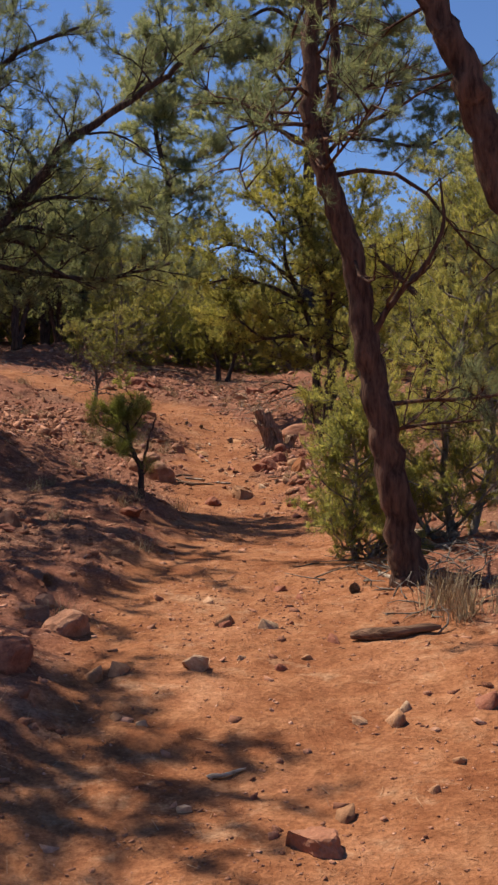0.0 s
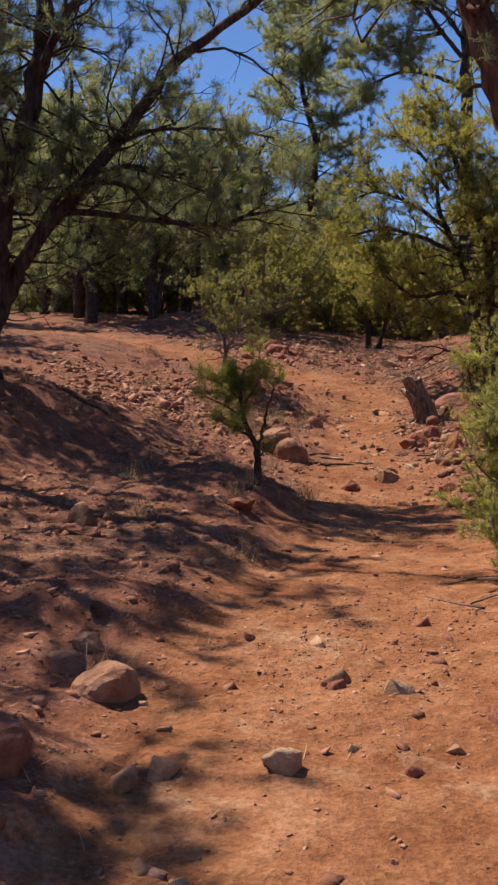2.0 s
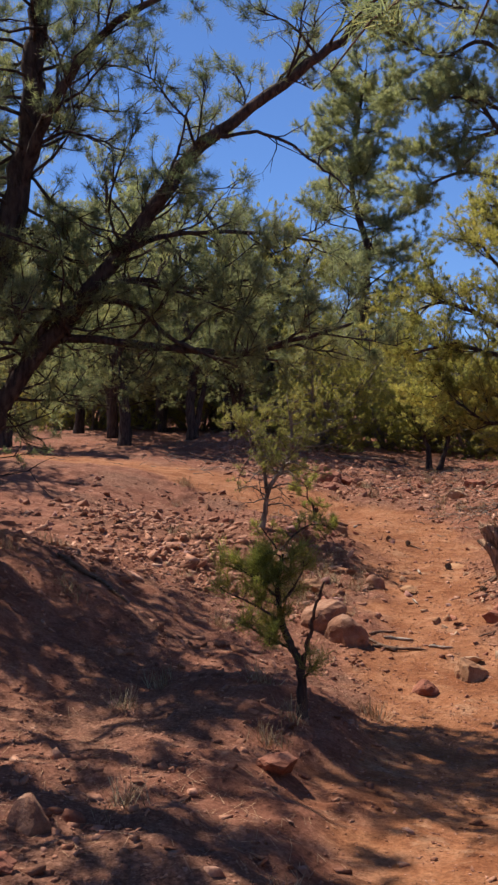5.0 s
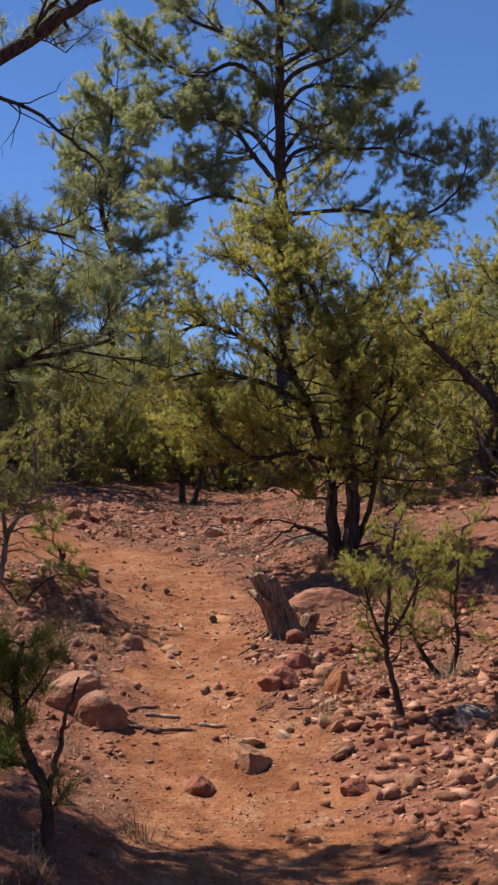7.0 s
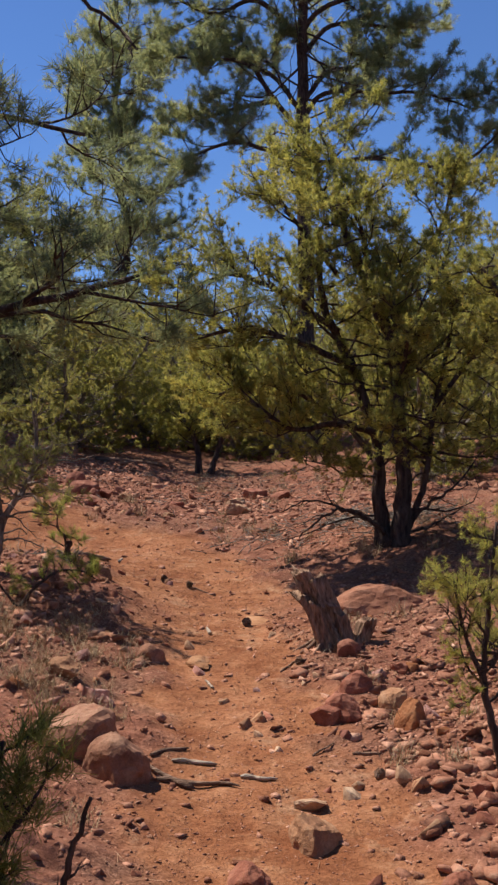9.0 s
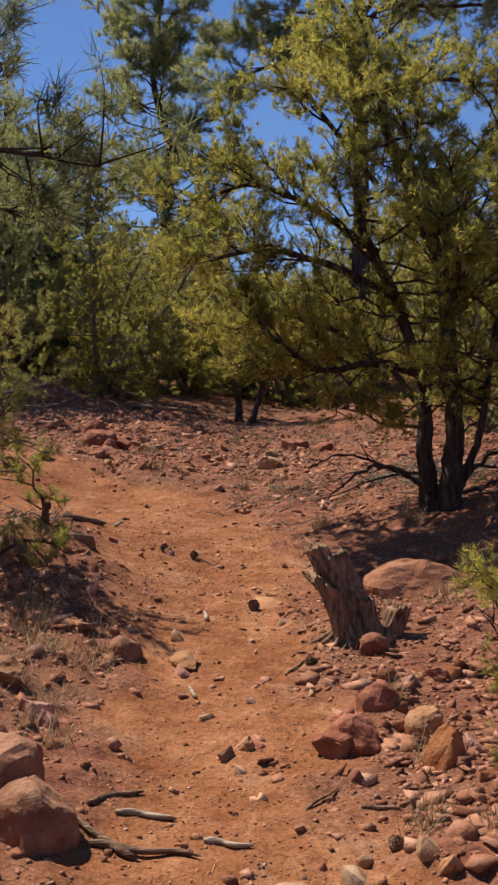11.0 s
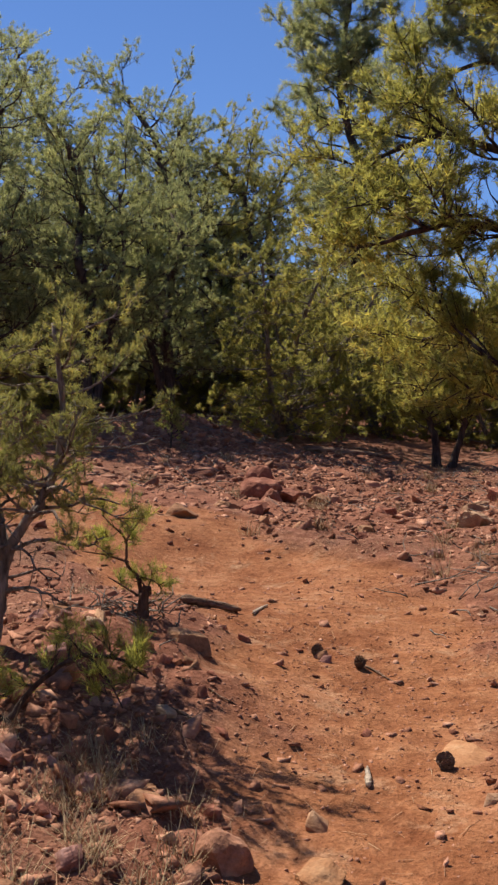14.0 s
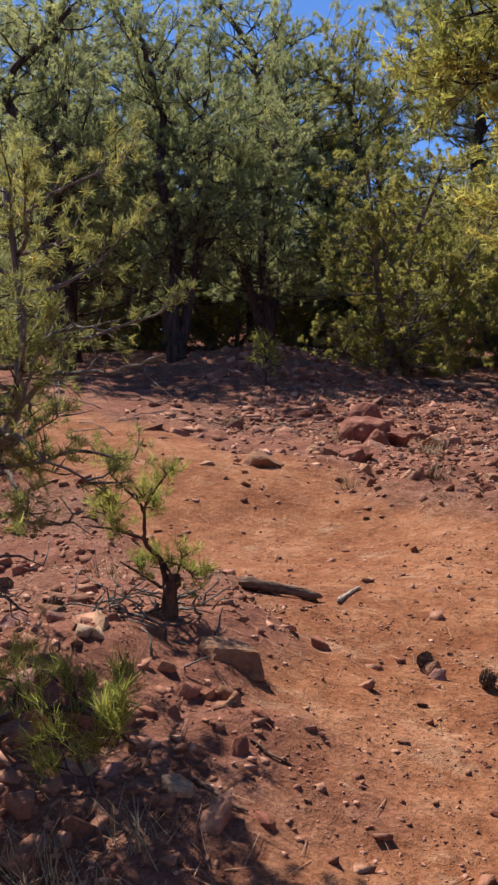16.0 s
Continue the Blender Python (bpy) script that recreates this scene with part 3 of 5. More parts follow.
for pts, r in (([(-0.05, 0, 0.12), (-0.2, -0.1, 0.26), (-0.45, -0.2, 0.40), (-0.68, -0.25, 0.40), (-0.85, -0.28, 0.28), (-1.0, -0.3, 0.14)], 0.028),
               ([(-0.1, 0, 0.25), (-0.35, 0.15, 0.35), (-0.8, 0.25, 0.52), (-1.15, 0.3, 0.40)], 0.020),
               ([(0.12, 0, 0.2), (0.35, -0.1, 0.45), (0.62, -0.15, 0.62), (0.9, -0.2, 0.98)], 0.024),
               ([(0.1, 0, 0.15), (0.4, 0.1, 0.22), (0.75, 0.1, 0.42)], 0.018)):
    dead_limb(main_pinon, pts, r, 0.006, int(100 * r + 1000 * abs(pts[0][0]) + 7), BARK_DARK, 6, 0.3)


leaner = tree("pine_tree", "dark pine leaning over the rocky slope, half of its boughs dead", 3.0, 19.0,
              [([(0, 0, 0), (-0.06, 0, 0.6), (-0.02, 0, 1.3), (-0.16, 0, 1.8), (-0.5, 0, 2.2), (-0.8, 0, 2.45), (-1.05, 0, 2.8)], 0.085, 0.02),
               ([(-0.02, 0, 1.2), (0.15, 0.1, 1.9), (0.2, 0.1, 2.7), (0.1, 0.1, 3.4)], 0.06, 0.015)],
              BARK_DARK, PINON, 71, (0.55, 34, 0.7, 0.45, 0.2, 0.15), (8, 0.22, 5, 0.4), (20, 0.050, 0.0052, 1.2), bare=5)
for pts in ([(-0.04, 0, 0.8), (-0.3, -0.1, 1.0), (-0.7, -0.15, 0.9), (-1.0, -0.2, 1.0)], [(-0.03, 0, 1.0), (-0.35, 0, 1.45), (-0.4, 0, 1.9)], [(-0.05, 0, 0.5), (-0.4, -0.2, 0.55), (-0.9, -0.3, 0.35)]):
    dead_limb(leaner, pts, 0.022, 0.006, int(500 * pts[1][2]), BARK_DUSTY, 8, 0.3)


def young_tree(name, label, x, y, stems, leaf, seed, n, long, needles, limbs=(), twigs=(4, 0.10, 5), f0=0.3, bare=1, bark=BARK_DARK):
    return tree(name, label, x, y, stems, bark, leaf, seed, (f0, n, long, long * 0.5, 0.5, 0.4), twigs, needles, limbs, bare, 0.03, "young tree")


sapling = young_tree("pine_sapling", "bright green pine sapling with a bare forked stem", -1.02, 11.55,
                     [([(0, 0, 0), (0, 0, 0.32), (-0.06, 0, 0.45), (-0.12, 0, 0.65), (-0.12, 0, 0.85), (-0.09, 0, 0.98)], 0.030, 0.008)],
                     YOUNG, 21, 26, 0.13, (23, 0.088, 0.0030, 0.8),
                     [([(-0.04, 0, 0.42), (-0.2, 0, 0.5), (-0.36, 0.02, 0.58)], 0.009, 0.004), ([(-0.1, 0, 0.58), (-0.25, -0.03, 0.68), (-0.42, -0.03, 0.76)], 0.009, 0.004),
                      ([(-0.12, 0, 0.72), (-0.28, 0.02, 0.85), (-0.46, 0.04, 0.93)], 0.009, 0.004), ([(-0.12, 0, 0.8), (-0.2, 0.03, 0.9), (-0.25, 0.03, 0.98)], 0.008, 0.004),
                      ([(-0.1, 0, 0.7), (-0.02, -0.04, 0.8), (0.03, -0.05, 0.88)], 0.008, 0.004), ([(0, 0, 0.25), (0.06, -0.05, 0.3), (0.11, -0.06, 0.33)], 0.006, 0.003),
                      ([(-0.06, 0, 0.45), (-0.12, -0.1, 0.47), (-0.17, -0.15, 0.47)], 0.007, 0.003)], (3, 0.075, 4), 0.5, 1)
dead_limb(sapling, [(0, 0, 0.30), (0.05, 0, 0.48), (0.09, 0, 0.64), (0.15, 0, 0.82)], 0.016, 0.006, 5, BARK_RED, 2, 0.12)
dusty = tree("pinon_sapling", "young pinon pine with a crooked stem and dead grey twigs", -2.46, 18.46,
             [([(0, 0, 0), (0.05, 0, 0.25), (0.1, 0, 0.5), (0.24, 0, 0.7), (0.33, 0, 0.85), (0.38, 0, 1.15), (0.34, 0, 1.6)], 0.034, 0.010),
              ([(0.08, 0, 0.45), (0.02, 0, 0.8), (-0.12, 0, 1.1), (-0.05, 0, 1.5)], 0.022, 0.008)],
             BARK_DUSTY, DUSTY_BACKLIT, 22, (0.42, 46, 0.62, 0.36, 0.15, 0.12), (7, 0.12, 5, 0.4), (26, 0.036, 0.0024, 1.0), (), 8, 0.03, "young tree")
for pts in ([(0.1, 0, 0.5), (0.3, -0.05, 0.55), (0.5, -0.08, 0.52), (0.62, -0.1, 0.56)], [(0.33, 0, 0.85), (0.5, -0.04, 0.98), (0.72, -0.06, 0.98), (0.9, -0.08, 1.02)],
            [(0.08, 0, 0.4), (-0.1, -0.06, 0.52), (-0.3, -0.1, 0.5)], [(0.36, 0, 1.0), (0.55, -0.05, 1.12), (0.75, -0.1, 1.1)], [(0.07, 0, 0.3), (0.25, -0.06, 0.32), (0.42, -0.1, 0.25)]):
    dead_limb(dusty, pts, 0.011, 0.003, int(900 * pts[1][2]), BARK_GREY, 6, 0.2)
young_tree("pine_seedling", "small twisted pine seedling with needle tufts on a dead stub", -1.93, 19.23,
           [([(0, 0, 0), (0.01, 0, 0.09), (0.03, 0, 0.19)], 0.034, 0.024), ([(0.0, 0, 0.12), (-0.02, 0, 0.24), (-0.08, 0, 0.31), (-0.08, 0, 0.42), (-0.12, 0, 0.50)], 0.012, 0.004)],
           YOUNG, 23, 12, 0.14, (24, 0.046, 0.0024, 0.75),
           [([(-0.1, 0, 0.47), (-0.16, 0, 0.52), (-0.22, 0, 0.58)], 0.006, 0.003), ([(-0.08, 0, 0.44), (-0.04, 0, 0.50), (0.02, 0, 0.57)], 0.006, 0.003),
            ([(-0.07, 0, 0.32), (-0.2, 0, 0.36), (-0.34, 0.02, 0.38)], 0.007, 0.003), ([(-0.02, 0, 0.14), (-0.1, 0, 0.19), (-0.19, 0, 0.24)], 0.008, 0.003),
            ([(0, 0, 0.24), (0.08, 0, 0.21), (0.15, 0, 0.13)], 0.004, 0.002)], (4, 0.06, 4, 0.3), 0.7, 0, BARK_RED)
young_tree("pinon_sapling", "young pinon pine growing among loose red rocks", 1.04, 14.74,
           [([(0, 0, 0), (-0.05, 0, 0.25), (-0.1, 0, 0.55), (-0.06, 0, 0.9), (0.0, 0, 1.4)], 0.028, 0.008), ([(-0.09, 0, 0.5), (-0.2, 0, 0.8), (-0.25, 0, 1.1)], 0.015, 0.006), ([(-0.06, 0, 0.6), (0.12, 0, 0.9), (0.22, 0, 1.2)], 0.014, 0.006)],
           PINON, 24, 28, 0.36, (24, 0.034, 0.0023, 1.1), (), (6, 0.12, 5), 0.38, 3)
young_tree("pinon_sapling", "forked young pinon pine among loose red rocks", 1.59, 15.97,
           [([(0, 0, 0), (-0.15, 0, 0.2), (-0.25, 0, 0.5), (-0.15, 0, 0.95)], 0.026, 0.008), ([(0.03, 0, 0), (0.12, 0, 0.3), (0.12, 0, 0.7), (0.2, 0, 1.25)], 0.024, 0.008)],
           PINON, 25, 28, 0.38, (24, 0.034, 0.0023, 1.1), (), (6, 0.12, 5), 0.4, 4)
young_tree("pine_seedling", "low sprawling pine seedling on the bank", -2.16, 17.94,
           [([(0, 0, 0), (0.12, 0, 0.16), (0.33, -0.02, 0.30), (0.52, -0.03, 0.30), (0.66, -0.03, 0.22)], 0.015, 0.004), ([(0, 0, 0), (-0.12, 0, 0.16), (-0.22, 0, 0.30)], 0.012, 0.004), ([(0.4, -0.02, 0.3), (0.5, -0.06, 0.2), (0.56, -0.08, 0.1)], 0.006, 0.003)],
           YOUNG, 26, 16, 0.17, (19, 0.060, 0.0025, 0.5), (), (3, 0.07, 4), 0.25, 0)
young_tree("pine_seedling", "tiny pine seedling on the rocky bank", -4.34, 28.55,
           [([(0, 0, 0), (0.02, 0, 0.3), (0, 0, 0.55)], 0.015, 0.005)], PINON, 27, 12, 0.28, (8, 0.06, 0.007, 0.5), (), (4, 0.1, 4), 0.2, 0)
young_tree("pinon_sapling", "low yellow-green pinon with two thin trunks", -0.80, 31.57,
           [([(-0.1, 0, 0), (-0.12, 0, 0.5), (-0.3, 0, 1.0), (-0.6, 0, 1.5)], 0.07, 0.02), ([(0.12, 0, 0), (0.28, 0, 0.5), (0.4, 0, 1.0), (0.5, 0, 1.6)], 0.06, 0.02)],
           PINON, 28, 44, 1.05, (19, 0.075, 0.0072, 0.8), (), (8, 0.26, 6), 0.42, 2)


# ---- the woods behind ----
def ponderosa(x, y, height, first, reach, seed, thick, count, label, limbs=()):
    """A tall pine whose long needles stand in round tufts on the outer twigs."""
    rng = np.random.default_rng(seed)
    pts = [(0.03 * k * rng.normal(), 0.03 * k * rng.normal(), height * k / 6) for k in range(7)]
    return tree("ponderosa_pine", label, x, y, [(pts, thick, 0.04)], BARK_DARK, PINE, seed, (first, count, reach, reach * 0.45, 0.22, 0.05), (17, 0.46, 5, 0.25), (22, 0.135, 0.0085, 1.3), limbs, bare=4, apart=False, limb_share=1.25)


def big_limbs(seed):
    """The heavy limbs of the tall pine: reach to one side and height, at the fork and outwards."""
    rng = np.random.default_rng(seed)
    rows = (((0.0, 7.3), (0.4, 7.2), (1.9, 7.1), (3.5, 6.7), (4.5, 7.2), (4.9, 8.2)), ((0.0, 8.3), (0.6, 9.0), (1.9, 8.9), (3.2, 8.7), (4.3, 8.2)),
            ((0.0, 8.7), (0.7, 9.7), (1.4, 9.9), (2.8, 10.3)), ((0.0, 10.0), (0.9, 10.9), (2.2, 10.9), (3.4, 10.9)),
            ((0.0, 10.6), (0.6, 11.2), (1.8, 11.5), (2.8, 12.3), (3.4, 13.0)), ((0.0, 11.4), (0.9, 11.9), (1.9, 12.9)), ((0.0, 12.3), (0.7, 13.0), (1.9, 13.5)),
            ((0.0, 8.0), (-0.8, 9.0), (-1.4, 9.7), (-2.6, 9.7), (-3.6, 9.6)), ((0.0, 8.6), (-0.6, 9.5), (-1.5, 10.1), (-2.8, 10.5)),
            ((0.0, 7.1), (-0.6, 7.4), (-1.7, 7.6), (-2.7, 7.2), (-3.3, 6.8)), ((0.0, 10.6), (-1.1, 11.5), (-2.2, 11.1), (-3.3, 11.6), (-4.2, 12.3)),
            ((0.0, 11.7), (-1.3, 12.4), (-2.2, 12.8), (-2.9, 13.3)), ((-0.6, 8.9), (-1.9, 8.6), (-2.8, 8.3)), ((0.0, 12.8), (-0.9, 13.8), (-2.0, 14.2)), ((0.0, 13.6), (1.1, 14.3), (2.1, 14.6)))
    out = []
    for row in rows:
        away = rng.uniform(-0.5, 0.5)
        out.append(([(u, abs(u) * away, v) for u, v in row], 0.075, 0.016))
    return out


ponderosa(1.8, 38.2, 18.5, 0.42, 3.0, 31, 0.24, 240, "tall straight ponderosa pine with an open dark crown", big_limbs(3))
ponderosa(-3.0, 40.0, 11.3, 0.30, 2.5, 32, 0.15, 105, "grey-green ponderosa pine standing in the woods")


def bush(x, y, height, reach, leaf, seed, label, n=70):
    rng = np.random.default_rng(seed)
    stems = [([(0, 0, 0)] + [(k * height * 0.25 * math.cos(q) + 0.08 * rng.normal(), k * height * 0.25 * math.sin(q), k * height / 3) for k in (1, 2, 3)], 0.06, 0.015) for q in rng.uniform(0, 6.3, 4)]
    return tree("juniper_bush", label, x, y, stems, BARK_GREY, leaf, seed, (0.03, n, reach, reach * 0.6, 0.22, 0.04), (10, 0.32, 6, 0.62), (26, 0.048, 0.0062, 1.3), bare=2, category="shrub", apart=False)


big_bush = bush(-3.5, 32.3, 2.6, 1.2, JUNIPER, 41, "broad olive-green juniper bush at the wood's edge", 150)
bush_b = bush(-1.0, 37.5, 2.4, 1.1, JUNIPER, 42, "yellow-green juniper bush in the woods")


def wood_pine(x, y, height, seed, leaf, low, reach, label, name="pinon_pine"):
    rng = np.random.default_rng(seed)
    pts = [(0, 0, 0)] + [(0.10 * height / 5 * k * rng.normal(), 0.08 * height / 5 * k * rng.normal(), height * k / 5) for k in range(1, 6)]
    fork = [(0, 0.05, 0.1), (0.25, 0.1, height * 0.3), (0.5, 0.2, height * 0.6), (0.45, 0.2, height * 0.85)]
    return tree(name, label, x, y, [(pts, 0.11, 0.03), (fork, 0.07, 0.02)], BARK_DARK, leaf, seed, (low, 74, reach, reach * 0.6, 0.3, 0.15), (12, 0.40, 5, 0.45), (23, 0.060, 0.0062, 1.4), bare=4, apart=False)


wood_a = wood_pine(-6.0, 30.0, 4.2, 51, PINE, 0.26, 1.3, "pine with a bare dark lower trunk")
wood_b = wood_pine(-6.1, 34.6, 5.8, 52, PINE, 0.12, 1.6, "dark green pine with a ragged crown")
wood_c = wood_pine(4.4, 19.8, 4.4, 53, PINE, 0.30, 1.2, "dry-tipped pine beside the rocky slope")
wood_d = wood_pine(4.3, 25.5, 4.0, 54, JUNIPER, 0.08, 1.5, "yellow-green pinon pine on the slope")


def plant(source, x, y, size, turn):
    m = pose(x, y, float(surface_z(x, y)) - 0.08, 0, 0, turn) @ Matrix.Diagonal((size, size, size, 1))
    return copy_thing(source, m)


plant(wood_b, -5.4, 15.6, 0.9, 300)
plant(wood_b, -6.2, 12.8, 0.9, 30)
plant(wood_a, -7.4, 29.4, 1.16, 80)
plant(wood_a, -5.2, 31.5, 0.85, 200)
plant(wood_b, -8.3, 31.5, 1.05, 120)
plant(wood_b, -6.9, 36.6, 1.25, 10)
plant(wood_b, -9.4, 37.2, 1.3, 75)
plant(wood_b, -8.0, 35.0, 1.08, 40)
plant(wood_b, -10.2, 34.5, 1.12, 250)
plant(wood_b, -4.6, 38.5, 1.0, 170)
plant(wood_d, -5.3, 37.2, 1.45, 210)
plant(wood_a, -9.6, 28.0, 1.1, 300)
plant(wood_d, 2.9, 28.5, 0.95, 140)
plant(wood_c, 4.6, 22.0, 1.0, 200)
plant(wood_d, 5.6, 19.0, 0.9, 60)
plant(bush_b, 2.6, 26.0, 0.8, 100)
plant(bush_b, 1.2, 34.0, 0.9, 220)
plant(bush_b, -5.6, 36.0, 0.9, 30)
plant(big_bush, 4.9, 30.0, 1.0, 150)
plant(bush_b, 3.6, 12.5, 0.8, 10)
for k in range(26):
    plant((bush_b, big_bush, bush_b)[k % 3], -13 + k * 1.05 + 0.5 * math.sin(k * 7), 36.5 + 2.2 * math.sin(k * 3.1), 0.85 + 0.2 * math.sin(k * 5), k * 67)
woods = np.random.default_rng(77)
planted = 0
while planted < 200:
    wx, wy = woods.uniform(-36, 32), woods.uniform(35, 82)
    if wx < -8 and wy < 37 or -7 < wx < 4 and wy < 41:
        continue
    source = (wood_a, wood_b, wood_d, big_bush, wood_d, bush_b, bush_b)[int(woods.integers(7))]
    plant(source, wx, wy, woods.uniform(0.8, 1.2), woods.uniform(0, 360))
    planted += 1
for wx, wy in ((-9, 22), (-12, 25), (-8, 18), (-11, 15), (-7, 9), (-6, 3), (-8, -4), (7, 14), (8, 8), (6, 3), (9, 20), (10, 27), (7, -4), (0, -9), (-4, -10), (4, -10)):
    plant((wood_a, wood_b, wood_d)[(wx + wy) % 3], wx, wy, 0.95, wx * 37)


# ---- rocks ----
def rock_mesh(seed, level, blunt=0.0):
    rng = np.random.default_rng(seed)
    bm = bmesh.new()
    bmesh.ops.create_icosphere(bm, subdivisions=level, radius=1.0)
    co = np.array([v.co[:] for v in bm.verts])
    cuts = [(unit(rng.normal(size=3)), rng.uniform(0.36, 0.78) - 0.04 + blunt) for _ in range(10)]
    for d, far in cuts:
        over = np.maximum(co @ d - far, 0)
        co -= over[:, None] * d * 0.94
    off = np.array([noise.fractal(Vector(c * 1.7 + seed), 0.75, 2.1, 6) for c in co])
    co *= (1 + (0.09 if blunt else 0.14) * off)[:, None]
    co /= np.abs(co).max(0)
    faces = [[v.index for v in f.verts] for f in bm.faces]
    bm.free()
    me = mesh_of("rock", co, np.array(faces), ROCK["red"])
    me.polygons.foreach_set("use_smooth", [False] * len(me.polygons))
    return me


def stone_mesh(seed):
    """A small angular broken stone: the hull of a few scattered corners."""
    rng = np.random.default_rng(seed)
    bm = bmesh.new()
    for _ in range(12):
        bm.verts.new(unit(rng.normal(size=3)) * rng.uniform(0.55, 1.0))
    out = bmesh.ops.convex_hull(bm, input=list(bm.verts))
    bmesh.ops.delete(bm, geom=list({g for g in out["geom_interior"] + out["geom_unused"] if isinstance(g, bmesh.types.BMVert)}), context="VERTS")
    bmesh.ops.bevel(bm, geom=list(bm.edges), offset=0.03, segments=1, affect="EDGES")
    bmesh.ops.triangulate(bm, faces=list(bm.faces))
    bm.verts.ensure_lookup_table()
    bm.verts.index_update()
    co = np.array([v.co[:] for v in bm.verts])
    co -= (co.max(0) + co.min(0)) / 2
    co /= np.abs(co).max(0)
    faces = [[v.index for v in f.verts] for f in bm.faces]
    bm.free()
    return mesh_of("rock", co, np.array(faces), ROCK["red"], False)


ROCK_SHAPES = [rock_mesh(k, 4) for k in range(9)]
BOULDER_SHAPES = [rock_mesh(40 + k, 4, 0.3) for k in range(3)]
PEBBLE_SHAPES = [stone_mesh(20 + k) for k in range(8)]
ROCK_LABELS = {"red": "weathered red sandstone rock half sunk in dirt", "dark": "dark red rounded rock on the dirt", "tan": "dusty tan sandstone rock lying on the dirt",
               "orange": "blocky orange sandstone rock beside the trail", "pink": "pinkish pale rock half sunk in the dirt", "pale": "pale sun-bleached stone on the red dirt", "grey": "flat grey-brown slab in the rubble", "rose": "rounded rose-brown sandstone boulder on the dirt", "salmon": "salmon-coloured sandstone rock sunk in the dirt", "sand": "low sandy bedrock outcrop worn level with the trail"}
stones = np.random.default_rng(5)


def rock(x, y, wide, high, tint, group="rocks along the trail", tall=False, deep=0.0):
    big = wide > 0.13
    k = int(stones.integers(8))
    ob = new("rock", BOULDER_SHAPES[k % 3] if tall else ROCK_SHAPES[k] if big else PEBBLE_SHAPES[k])
    ob.material_slots[0].link = "OBJECT"
    ob.material_slots[0].material = ROCK[tint]
    high = high if tall else min(high * (0.9 if tint == "sand" else 1.2), wide * 0.66) * (0.82 if wide > 0.15 else 0.95)
    ob.scale = (wide / 2, wide * stones.uniform(0.42, 0.56), high * 0.9)
    if deep:
        ob.scale.y = deep / 2
    ob.rotation_euler = (stones.normal() * 0.16, stones.normal() * 0.16, stones.normal() * 0.3 + math.pi * int(stones.integers(2)))
    ob.location = (x, y, float(surface_z(x, y)) - high * (0.0 if tall else 0.12))
    if tint == "sand":
        ob.rotation_euler = (0.16, 0.0, 0.0)
        ob.location.z -= 0.012
    return tagged(ob, ROCK_LABELS[tint], "rock", group)


rock(-0.17, 5.91, 0.15, 0.08, "pale")
rock(-0.58, 5.85, 0.13, 0.07, "tan")
rock(-0.69, 5.75, 0.12, 0.05, "tan")
rock(0.05, 6.12, 0.05, 0.04, "pale")
rock(0.25, 5.93, 0.07, 0.05, "red")
rock(0.39, 6.14, 0.08, 0.03, "tan")
rock(0.20, 6.63, 0.12, 0.07, "pale")
rock(0.55, 6.33, 0.09, 0.07, "red")
rock(0.40, 7.34, 0.06, 0.05, "red")
rock(-0.06, 6.67, 0.10, 0.04, "red")
rock(0.79, 5.32, 0.09, 0.04, "pale")
rock(0.74, 5.16, 0.11, 0.05, "tan")
rock(0.95, 4.70, 0.07, 0.03, "tan")
rock(0.11, 4.56, 0.04, 0.03, "red")
rock(0.32, 4.12, 0.19, 0.10, "salmon", deep=0.30)
rock(0.45, 4.31, 0.09, 0.04, "tan")
rock(-0.23, 3.67, 0.08, 0.08, "red")
rock(0.80, 4.42, 0.06, 0.03, "tan")
rock(-0.15, 4.44, 0.06, 0.03, "pale")
rock(-0.93, 6.49, 0.28, 0.15, "rose", tall=True)
rock(-1.15, 6.67, 0.20, 0.13, "rose")
rock(-1.08, 5.66, 0.26, 0.17, "red", tall=True)
rock(0.59, 5.21, 0.07, 0.04, "pale")
rock(1.16, 5.23, 0.12, 0.11, "red")
rock(-1.87, 9.44, 0.20, 0.15, "rose", tall=True)
rock(-1.73, 9.57, 0.11, 0.08, "red")
rock(-1.80, 8.90, 0.16, 0.09, "red")
rock(-0.93, 8.74, 0.09, 0.06, "tan")
rock(-0.18, 7.20, 0.10, 0.04, "pale")
rock(-1.13, 6.95, 0.20, 0.13, "rose")
rock(0.27, 7.58, 0.09, 0.05, "red")
rock(-1.02, 10.66, 0.24, 0.10, "red", deep=0.3)
rock(-0.07, 6.74, 0.11, 0.06, "tan")
rock(-0.51, 5.29, 0.06, 0.04, "tan")
rock(-0.39, 5.22, 0.05, 0.03, "pale")
rock(0.58, 13.65, 0.26, 0.15, "red")
rock(-0.44, 13.79, 0.29, 0.11, "red")
rock(-0.02, 14.25, 0.32, 0.21, "tan", deep=0.44)
rock(2.24, 17.86, 0.55, 0.26, "red")
rock(1.52, 14.45, 0.33, 0.17, "grey")
rock(-2.35, 25.02, 0.36, 0.20, "red")
rock(0.39, 26.87, 0.47, 0.23, "red")
rock(0.19, 13.76, 0.09, 0.09, "red")
rock(0.24, 12.80, 0.09, 0.05, "tan")
rock(0.88, 12.57, 0.09, 0.06, "red")
rock(0.90, 13.57, 0.13, 0.08, "tan")
rock(0.52, 14.18, 0.13, 0.06, "tan")
rock(0.20, 14.75, 0.11, 0.07, "pale")
rock(0.51, 14.82, 0.13, 0.08, "pale")
rock(1.33, 13.38, 0.13, 0.08, "pale")
